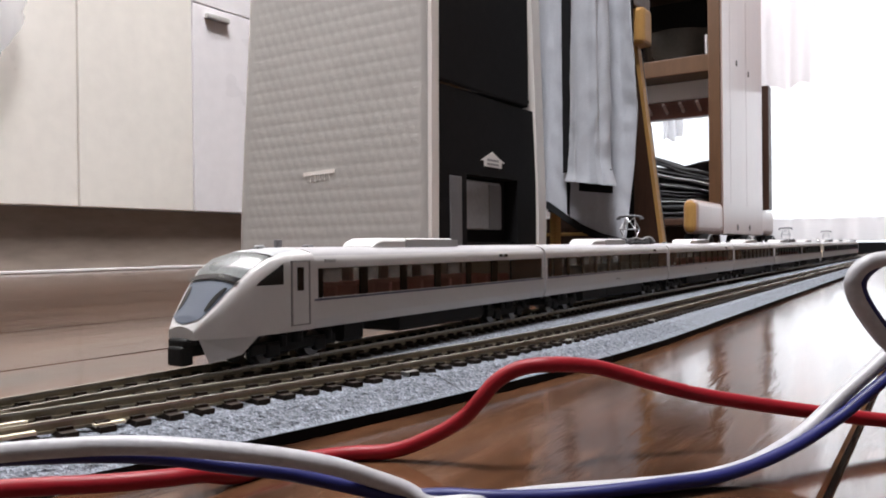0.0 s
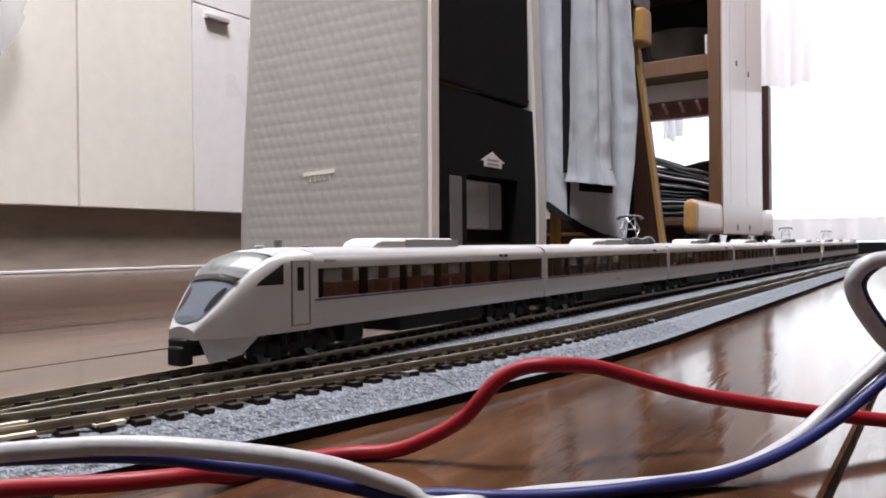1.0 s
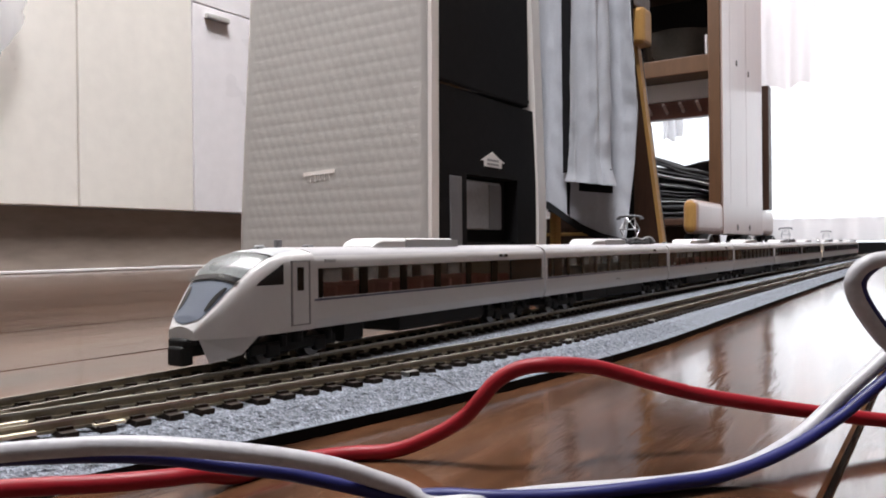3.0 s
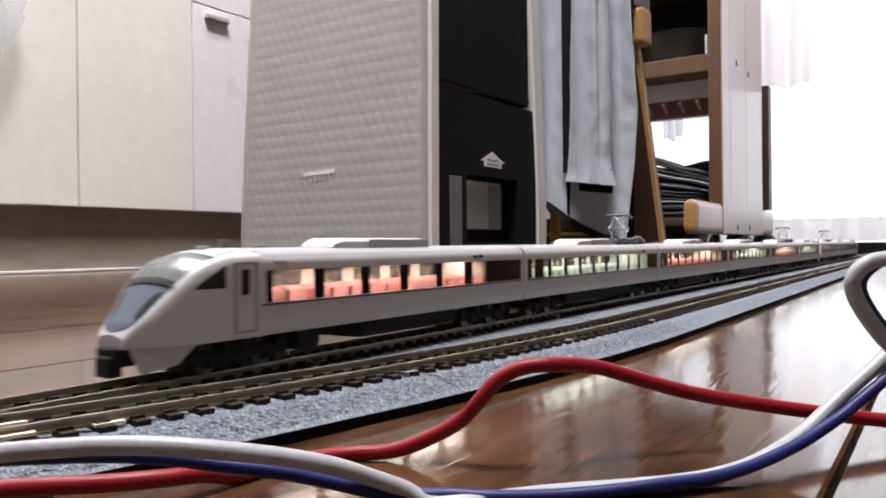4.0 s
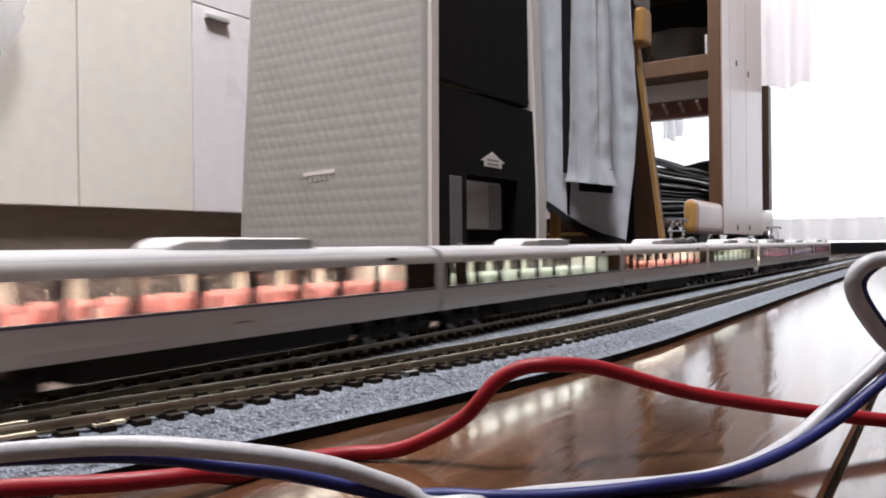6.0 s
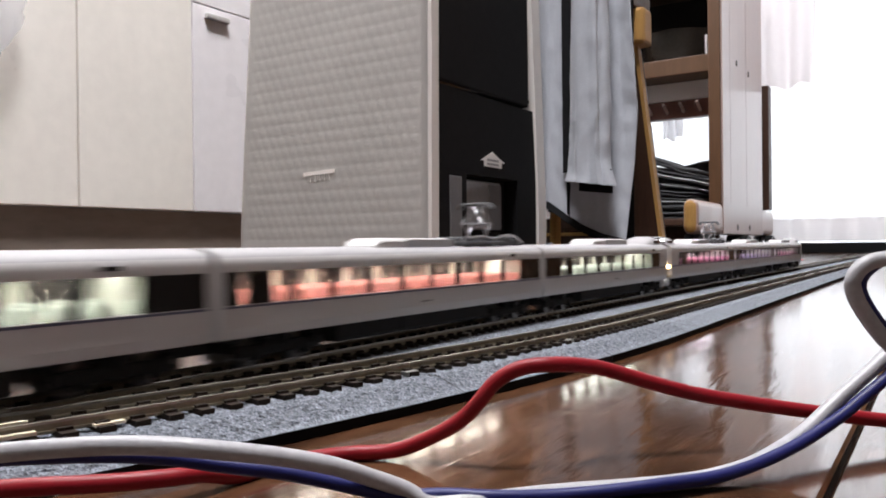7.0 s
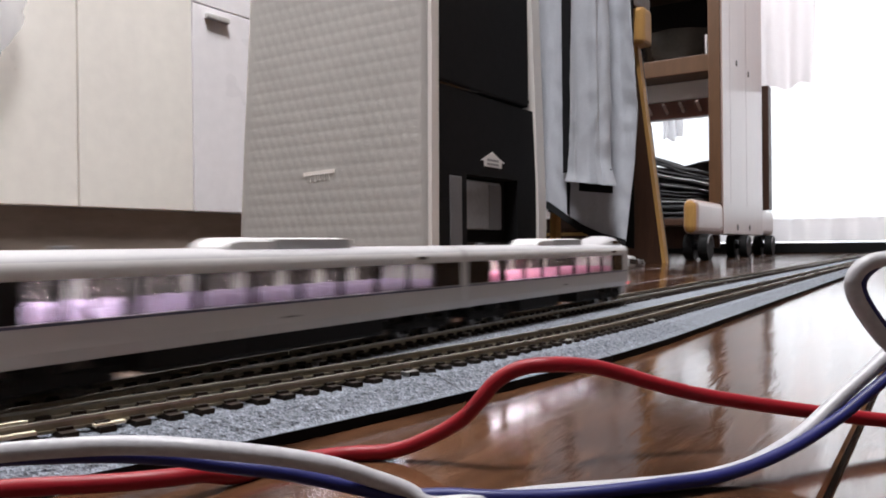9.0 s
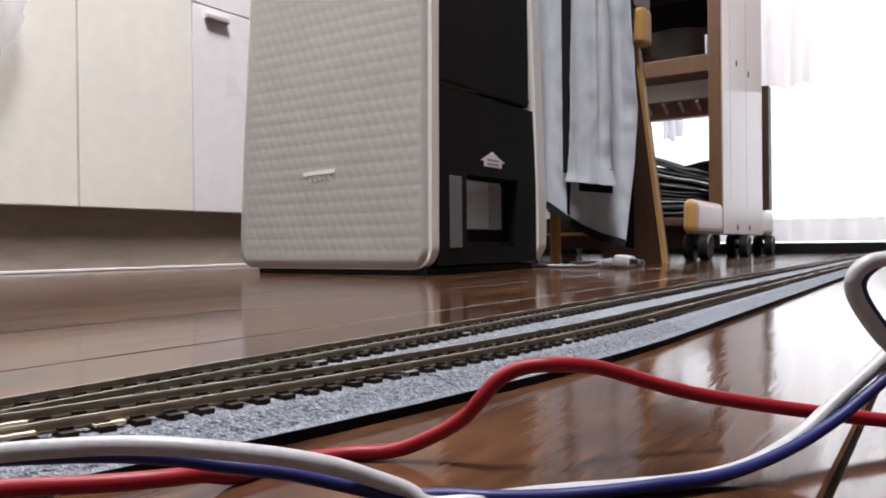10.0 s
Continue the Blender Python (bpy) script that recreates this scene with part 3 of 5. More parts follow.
CREASE = [(3.2, 8.2), (4.6, 10.1), (6.3, 11.7), (8.7, 14.2), (11.3, 16.9), (14.2, 19.4), (17.4, 21.2), (21.7, 22.25), (26.0, 22.5), (30.0, 22.6)]


def nose_width(y):
    k = min(max(y - NOSE0, 0) / 21.0, 1)
    return 9.8 * (1 - 0.62 * (1 - k) ** 2.6)


def crease_width(y):
    k = min(max(y - NOSE0, 0) / 20.0, 1)
    return 3.3 + 5.5 * (1 - (1 - k) ** 2.1)


def nose_point(y, a, out=0.0):
    """The nose's skin at y mm behind the tip; a from 0 (near side foot) past the crease (0.3) and crest (0.5) to 1."""
    w, c, zc = nose_width(y), crease_width(y), along(CREASE, y)
    s = 1 if a < 0.5 else -1
    b = a if a < 0.5 else 1 - a
    k = min(max(y - NOSE0, 0) / 22.0, 1)
    waist = 6.4 + (zc - 6.4) * (0.55 + 0.33 * k)
    if b < 0.16:
        x, z = w + out, 6.4 + (waist - 6.4) * b / 0.16
    elif b < 0.30:
        th = (b - 0.16) / 0.14 * math.pi / 2
        x, z = c + (w - c) * math.cos(th) ** 0.9 + out, waist + (zc - waist) * math.sin(th) ** 0.9 + out * math.sin(th)
    else:
        q = 1 - (b - 0.30) / 0.20
        x, z = (c + out) * q, zc + (0.7 + 0.6 * k) * (1 - q ** 2.2) + out
    return Vector((s * x * MM, (y - (out if b > 0.2 else 0)) * MM, z * MM))


def side_point(y, z, s, out=0.0):
    """A point of the nose's flank at height z."""
    w, c, zc = nose_width(y), crease_width(y), along(CREASE, y)
    k = min(max(y - NOSE0, 0) / 22.0, 1)
    waist = 6.4 + (zc - 6.4) * (0.55 + 0.33 * k)
    x = w
    if z > waist:
        x = c + (w - c) * math.cos(math.asin(min((z - waist) / (zc - waist), 1) ** (1 / 0.9))) ** 0.9
    return Vector((s * (x + out) * MM, y * MM, z * MM))


def nose_patch(y0, y1, a0, a1, out, ny=14, na=18, shape=None):
    bm = bmesh.new()

    def at(u, v):
        y = y0 + (y1 - y0) * u
        lo, hi = shape(u) if shape else (a0, a1)
        return nose_point(y, lo + (hi - lo) * v, out)
    surface(bm, ny, na, at)
    return bm


def shell(car, y0, y1, windows, seat, closed_front=True, closed_rear=True, band=None, lit=None):
    """Body, roof, window band, interior and light bar between y0 and y1 (mm). windows: clear openings (from, to)."""
    bm = bmesh.new()
    extrude(bm, mm([(-9.8, 12.9), (-9.8, 8.4), (-9.3, 6.4), (9.3, 6.4), (9.8, 8.4), (9.8, 12.9), (9.0, 12.9), (9.0, 8.9), (-9.0, 8.9), (-9.0, 12.9)]), y0 * MM, y1 * MM)
    part("body", bm, M_BODY, car)
    bm = bmesh.new()
    extrude(bm, arch(UPPER, 0.8), y0 * MM, y1 * MM)
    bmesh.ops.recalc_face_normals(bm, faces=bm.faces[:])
    # faces that look up get the dimmed white, against overhead light
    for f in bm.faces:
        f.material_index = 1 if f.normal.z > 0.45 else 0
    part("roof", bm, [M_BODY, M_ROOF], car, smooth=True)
    for s in (-1, 1):
        part("stripe", boxed(s * 9.83 * MM - 0.0001, s * 9.83 * MM + 0.0001, (y0 + 1) * MM if y0 < 1 else y0 * MM, (y1 - 1) * MM, 0.01230, 0.01278), M_STRIPE, car, "thin dark blue waist stripe")
        # dark pillars and blind stretches between the clear panes
        q0, q1 = band or (y0 + 1.2, y1 - 1.2)
        for a, b in ((y0, q0), (q1, y1)):
            part("wall_panel", boxed(s * 9.4 * MM - 0.0004, s * 9.4 * MM + 0.0004, (a + 0.01) * MM, b * MM, 0.0129, 0.0193), M_BODY, car)
        last = q0
        for a, b in list(windows) + [(q1, None)]:
            if a - last > 0.1:
                part("window_pillar", boxed(s * 9.45 * MM - 0.0002, s * 9.45 * MM + 0.0002, last * MM, a * MM, 0.0128, 0.0194), M_PILLAR if a - last < 4 else M_BAND, car)
            if b:
                last = b
        for a, b in windows:
            g = part("pane", boxed(s * 9.4 * MM - 0.0001, s * 9.4 * MM + 0.0001, a * MM, b * MM, 0.0128, 0.0194), M_PANE, car)
            g.visible_shadow = False
    for flag, y in ((closed_front, y0), (closed_rear, y1)):
        if flag:
            half = [(9.3, 6.5), (9.7, 8.4), (9.7, 19.3)] + [(x - 0.1, z - 0.1) for x, z in UPPER[1:]]
            pts = mm(half + [(0, 23.8)] + [(-x, z) for x, z in reversed(half)])
            bm = bmesh.new()
            d = 0.6 if y == y0 else -0.6
            extrude(bm, pts, (y + 0.05 * d) * MM, (y + d) * MM)
            part("end_wall", bm, M_BODY, car)
    part("cabin_floor", boxed(-0.0088, 0.0088, (y0 + 1) * MM, (y1 - 1) * MM, 0.0090, 0.0094), M_CREAMIN, car)
    w0, w1 = windows[0][0], windows[-1][1]
    for y in (w0 - 0.8, w1 + 0.8):
        part("partition", boxed(-0.0088, 0.0088, (y - 0.3) * MM, (y + 0.3) * MM, 0.0095, 0.0222), M_CREAMIN, car)
    part("cabin_ceiling", boxed(-0.0086, 0.0086, (y0 + 1) * MM, (y1 - 1) * MM, 0.0222, 0.0225), M_CREAMIN, car)
    # drawn-back cream curtains inside the window pillars
    for (a, b), (c, e) in zip(windows, windows[1:]):
        mid, wide = (b + c) / 2, min((c - b) / 2 + 0.9, 2.2)
        part("curtain", boxed(-0.0092, -0.0089, (mid - wide) * MM, (mid + wide) * MM, 0.0130, 0.0193), M_CURT, car, "pale window curtain")
    # thin sheets added before the far side's panes to catch and spread cabin light
    for a, b in windows:
        if b - a > 6:
            part("light_catcher", boxed(-0.0088, -0.0087, (a + 1.2) * MM, (b - 1.2) * MM, 0.0130, 0.0193), M_CATCHER, car, "added translucent sheet catching cabin light")
    n = max(2, round((w1 - w0) / 6.6))
    for i in range(n):
        for x in (-5.0, 5.0):
            o = new("seat", SEATS[seat])
            o.parent = car
            o.location = (x * MM, (w0 + 2.5 + (w1 - w0 - 5) * i / (n - 1)) * MM, 0)
    # light bar: glows on one face only; without power it is turned up into an added trough that blocks its light
    bar = part("light_bar", boxed(-0.0016, 0.0016, (w0 - 0.5) * MM, (w1 + 0.5) * MM, -0.0003, 0.0003), M_UNDER, car, "cabin light bar with one glowing face")
    bar.location = (0, 0, 0.0203)
    g0, g1 = lit or (w0, w1)
    part("glowing_face", boxed(-0.0014, 0.0014, g0 * MM, g1 * MM, -0.00042, -0.00031), LIGHTS[seat], bar)
    if lit:
        part("glowing_face", boxed(-0.0003, 0.0003, w0 * MM, w1 * MM, -0.00056, -0.00043), LIGHTS[seat], bar)
    bm = bmesh.new()
    extrude(bm, mm([(-2.3, 19.9), (-2.1, 19.9), (-2.1, 22.0), (2.1, 22.0), (2.1, 19.9), (2.3, 19.9), (2.3, 22.2), (-2.3, 22.2)]), (w0 - 1) * MM, (w1 + 1) * MM)
    part("glow_shroud", bm, M_UNDER, car, "added black trough that hides the light bar glow")
    LIGHT_BARS.append(bar)


def underfloor(car, boxes):
    for a, b, z in boxes:
        bm = bmesh.new()
        extrude(bm, mm([(-8.6, 6.6), (8.6, 6.6), (8.6, z + 0.8), (8.0, z), (-8.0, z), (-8.6, z + 0.8)]), a * MM, b * MM)
        part("underfloor_box", bm, M_UNDER, car)


def lead_car():
    car = thing("lead_train_car", (TX, 0.0915, RAIL_Z), "white streamlined model express car with blue-grey nose", "train car", "train cars")
    end = (FIRST_GAP - 0.0915) * 1000 - 1.0
    win = [(33, 45.6), (48.4, 61.4), (64, 76.6), (79.4, 92.6), (95.2, 106.8), (110.5, 119)]
    shell(car, 30.0, end, win, "pink", closed_front=False)
    # nose skin in three lofted pieces
    bm = bmesh.new()
    surface(bm, 40, 36, lambda u, v: nose_point(NOSE0 + (30.0 - NOSE0) * u ** 1.4, v))
    skin = part("nose", bm, M_BODY, car, smooth=True)
    bm = bmesh.new()
    f = [bm.verts.new(nose_point(NOSE0, i / 36)) for i in range(37)]
    bm.faces.new(f)
    part("chin", bm, M_BODY, car)
    part("nose_floor", boxed(-0.0080, 0.0080, 0.016, 0.030, 0.0066, 0.0072), M_UNDER, car)
    part("nose_panel", nose_patch(3.5, 11.0, 0, 0, 0.10, 40, 20, shape=lambda u: (0.312 + 0.17 * (1 - min(u * 6, 1) ** 0.5), 0.688 - 0.17 * (1 - min(u * 6, 1) ** 0.5))), M_NOSE, skin, "blue-grey nose panel", smooth=True)
    part("windscreen_cowl", nose_patch(11.0, 12.0, 0.304, 0.696, 0.35, 3, 18), M_BLACKG, skin, "black strip below the windscreen")
    part("windscreen", nose_patch(12.0, 19.2, 0, 0, 0.10, shape=lambda u: (0.310 + 0.012 * u, 0.690 - 0.012 * u)), M_SCREEN, skin, "dark glossy wraparound windscreen", smooth=True)
    part("screen_edge", nose_patch(19.2, 19.7, 0.32, 0.68, 0.14, 2, 18), M_BLACKG, skin, "black upper edge of the windscreen")
    part("cab_roof_cap", nose_patch(19.7, 27.0, 0, 0, 0.08, shape=lambda u: (0.322 + 0.02 * u, 0.678 - 0.02 * u)), M_ROOFG, skin, "grey cab roof cap", smooth=True)
    for s in (0, 1):
        f = (lambda a: 1 - a) if s else (lambda a: a)
        sg = -1 if s else 1
        bm = bmesh.new()
        surface(bm, 12, 8, lambda u, v: side_point(14.3 + 6.6 * u, 16.3 + v * (0.15 + 4.1 * u ** 0.85), sg, 0.08))
        part("side_window", bm, M_BLACKG, skin, "black wedge-shaped cab window")
        part("headlight", nose_patch(5.9, 10.0, 0, 0, 0.2, 8, 4, shape=lambda u: (f(0.330), f(0.330 + 0.045 * math.sin(math.pi * (0.12 + 0.76 * u)) ** 0.7))), M_BLACKG, skin, "slanted dark headlight")
        x = 9.82 * (-1 if s else 1)
        d = part("door", boxed(x * MM - 0.0001, x * MM + 0.0001, 0.0234, 0.0282, 0.0078, 0.0208, 0.00005), M_BODY, car, "narrow cab door")
        for a, b, c, e in ((23.0, 23.4, 7.5, 21.1), (28.2, 28.6, 7.5, 21.1), (23.0, 28.6, 20.8, 21.1), (23.0, 28.6, 7.5, 7.8)):
            part("door_frame", boxed(x * MM - 0.0002, x * MM + 0.0002, a * MM, b * MM, c * MM, e * MM), M_BODYD, d)
        part("door_window", boxed(x * MM - 0.00022, x * MM + 0.00022, 0.0247, 0.0266, 0.0148, 0.0197), M_BLACKG, d, "small dark door window")
        part("crest", boxed(x * MM - 0.00012, x * MM + 0.00012, 0.0334, 0.0368, 0.0205, 0.0212), M_ROOFG, car, "small grey printed crest")
        for a in (111.0, 114.2):
            part("side_display", boxed(x * MM - 0.00012, x * MM + 0.00012, a * MM, (a + 2.1) * MM, 0.0203, 0.0211), M_BLACKG, car, "small dark destination display")
    # cowl, plough and coupler
    bm = bmesh.new()
    for s in (-1, 1):
        v = [bm.verts.new(p) for p in ((s * 0.0036, 0.0045, 0.0064), (s * 0.0088, 0.0150, 0.0064), (s * 0.0078, 0.0115, 0.0030), (s * 0.0044, 0.0062, 0.0016),
                                       (s * 0.0028, 0.0052, 0.0064), (s * 0.0080, 0.0155, 0.0064), (s * 0.0070, 0.0120, 0.0030), (s * 0.0036, 0.0069, 0.0016))]
        for f in ((0, 1, 2, 3), (4, 5, 6, 7), (0, 1, 5, 4), (1, 2, 6, 5), (2, 3, 7, 6), (3, 0, 4, 7)):
            bm.faces.new([v[i] for i in f])
    part("skirt", bm, M_BODY, car, "white lower front skirt")
    bm = bmesh.new()
    box(bm, -0.0018, 0.0018, 0.0025, 0.0100, 0.0030, 0.0062, 0.0004)
    box(bm, -0.0022, 0.0022, 0.0016, 0.0044, 0.0014, 0.0052, 0.0005)
    box(bm, -0.0027, 0.0027, 0.0022, 0.0050, 0.0048, 0.0066, 0.0004)
    part("coupler", bm, M_UNDER, car, "chunky black coupler")
    bogie(car, 0.0265)
    bogie(car, 0.1200)
    underfloor(car, [(62, 103, 2.6), (41, 47.6, 2.2)])
    air_conditioner(car, 56, 95.5)
    bm = bmesh.new()
    box(bm, -0.0005, 0.0005, 0.0282, 0.0298, 0.0236, 0.0256, 0.0001)
    part("antenna", bm, M_GREYP, car, "short dark roof antenna")
    part("roof_fitting", boxed(-0.001, 0.001, 0.0375, 0.0395, 0.0236, 0.0244, 0.0003), M_GREYP, car)
    part("roof_fitting", boxed(-0.0008, 0.0008, 0.0225, 0.0245, 0.0234, 0.0244, 0.0003), M_ROOFG, car)
    return car


def cab_end(car, y, d, lit, tail):
    """Flat gangway cab at a car's end: raised cab roof, windows, gangway door and lamps. d: +1 when the car lies behind it."""
    bm = bmesh.new()
    prof = [(-7.4, 22.6), (7.4, 22.6), (7.0, 24.9), (5.6, 26.5), (3.0, 27.2), (-3.0, 27.2), (-5.6, 26.5), (-7.0, 24.9)]
    rings = []
    for dy, kx, kz in ((0.0, 0.90, 0.12), (0.9, 0.96, 0.38), (2.4, 1, 0.70), (4.5, 1, 0.93), (8.0, 1, 1), (12.0, 0.97, 0.90), (17.0, 0.88, 0.55), (22.0, 0.75, 0.2)):
        rings.append([bm.verts.new((x * kx * MM, (y + d * dy) * MM, (22.6 + (z - 22.6) * kz) * MM)) for x, z in prof])
    for a, b in zip(rings, rings[1:]):
        for k in range(8):
            bm.faces.new((a[k], a[(k + 1) % 8], b[(k + 1) % 8], b[k]))
    bm.faces.new(rings[0])
    bm.faces.new(rings[-1][::-1])
    top = part("cab_roof", bm, M_ROOF, car, "raised white cab roof", smooth=True)
    bm = bmesh.new()
    v = [bm.verts.new((x * MM, (y + d * dy) * MM, z * MM)) for x, dy, z in ((-6.2, 0.7, 24.0), (6.2, 0.7, 24.0), (4.8, 3.9, 26.6), (-4.8, 3.9, 26.6))]
    bm.faces.new(v)
    thick(bm, 0.0003)
    part("cab_windscreen", bm, M_BLACKG, top, "dark raised cab windscreen")
    for s in (-1, 1):
        part("cab_side_window", boxed(s * 6.95 * MM - 0.0004, s * 6.95 * MM + 0.0004, min(y + d * 3, y + d * 11) * MM, max(y + d * 3, y + d * 11) * MM, 0.0238, 0.0252, 0.0003), M_BLACKG, top)
        part("cab_lamp", boxed(s * 7.6 * MM - 0.0013, s * 7.6 * MM + 0.0013, (y - 0.45) * MM, (y + 0.25) * MM, 0.0116, 0.0130, 0.0002), M_AMBER if lit else M_LAMPOFF, car, "amber cab lamp" if lit else "unlit cab lamp")
        part("tail_lamp", boxed(s * 8.4 * MM - 0.0012, s * 8.4 * MM + 0.0012, min(y - d * 0.9, y + d * 0.3) * MM, max(y - d * 0.9, y + d * 0.3) * MM, 0.0068, 0.0082, 0.0002), M_REDLAMP if tail else M_LAMPOFF, car, "red tail lamp" if tail else "unlit tail lamp")
    if lit:
        for s in (-1, 1):
            part("top_lamp", boxed(s * 4.6 * MM - 0.0008, s * 4.6 * MM + 0.0008, (y + d * 1.8 - 0.6) * MM, (y + d * 1.8 + 0.6) * MM, 0.0247, 0.0260, 0.0002), M_TOPLAMP, top, "glowing white cab lamp")
    bm = bmesh.new()
    for s in (-1, 1):
        box(bm, s * 0.0060 - 0.0022, s * 0.0060 + 0.0022, min(y - d * 1.6, y + d * 3) * MM, max(y - d * 1.6, y + d * 3) * MM, 0.0028, 0.0064, 0.0010)
    part("cab_skirt", bm, M_BODY, car, "white lower cab skirt")
    part("gangway_door", boxed(-0.0032, 0.0032, (y - 0.35) * MM, (y + 0.35) * MM, 0.0070, 0.0225, 0.0002), M_BODY, car, "white gangway door")
    part("gangway_window", boxed(-0.0016, 0.0016, (y - 0.45) * MM, (y + 0.45) * MM, 0.0150, 0.0200, 0.0002), M_BLACKG, car)


def coach(i, seat, panto=False, cab_front=False, cab_rear=False, lit=None):
    y = FIRST_GAP + PITCH_CAR * (i - 2) + 0.0008 + {7: 0.0055, 8: 0.0047, 9: 0.0039}.get(i, 0.0)
    kind = "with roof pantograph" if panto else "with flat gangway cab" if cab_front or cab_rear else "with grey window band"
    inside = {"pink": "pink seats", "mint": "pale green seats", "lilac": "mauve seats", "rose": "rose seats"}[seat]
    car = thing("train_car", (TX, y, RAIL_Z), "white model express coach %s and %s" % (kind, inside), "train car", "train cars")
    L = 131.0 if i == 9 else 135.6
    if cab_rear:
        a, b, n, q = 23.8, 116.5, 7, (1.2, 125.0)
    elif cab_front:
        a, b, n, q = 26.0, 123.4, 8, (12.5, L - 1.2)
    else:
        a, b, n, q = 19.8, 123.4, 8, (1.2, L - 1.2)
    step = (b - a) / n
    slit = [(14.6, 19.4)] if cab_front else [(13.9, 19.7)] if cab_rear else [(4.8, 7.2), (13.4, 17.7)]
    win = slit + [(a + k * step, a + (k + 1) * step - 1.9) for k in range(n)]
    shell(car, 0.0, L, win, seat, band=q, lit=lit)
    # vestibule ends and the dark gangway between cars
    for e in (0, 1):
        yy = L if e else 0
        if not ((e and cab_rear) or (not e and cab_front)):
            part("gangway", boxed(-0.0045, 0.0045, (yy - 0.2 if e else -1.1) * MM, (yy + 1.1 if e else 0.2) * MM, 0.0075, 0.0205, 0.0003), M_UNDER, car, "black gangway bellows")
    part("coupler", boxed(-0.0012, 0.0012, -0.0016, 0.0060, 0.0030, 0.0050, 0.0003), M_UNDER, car)
    part("coupler", boxed(-0.0012, 0.0012, (L - 6) * MM, (L + 0.8) * MM, 0.0030, 0.0050, 0.0003), M_UNDER, car)
    bogie(car, 0.0175)
    bogie(car, (L - 17.5) * MM)
    underfloor(car, [(34, 64, 2.4), (80, 101, 2.4)] if i == 9 else [(34, 58, 2.4), (58.6, 101, 2.4)])
    for s in (-1, 1):
        x = s * 9.82
        part("side_display", boxed(x * MM - 0.00012, x * MM + 0.00012, 0.1135, 0.1170, 0.0203, 0.0211), M_BLACKG, car, "small dark destination display")
        part("print_mark", boxed(x * MM - 0.0001, x * MM + 0.0001, 0.0655, 0.0700, 0.0094, 0.0098), M_BODYD, car, "small grey printed mark")
    if panto:
        air_conditioner(car, 52, 89)
        pantograph(car, 110)
    else:
        air_conditioner(car, 54, 93)
        part("roof_fitting", boxed(-0.001, 0.001, 0.0235, 0.0255, 0.0236, 0.0246, 0.0003), M_GREYP, car)
    if cab_front:
        cab_end(car, 0.0, 1, True, False)
    if cab_rear:
        cab_end(car, L, -1, False, i == 9)
    return car


TRAIN = [lead_car(), coach(2, "mint", panto=True), coach(3, "pink"), coach(4, "mint"), coach(5, "pink", panto=True), coach(6, "mint", cab_rear=True),
         coach(7, "rose", panto=True, cab_front=True, lit=(82, 110)), coach(8, "lilac", lit=(6, 30)), coach(9, "rose", cab_rear=True, lit=(6, 60))]


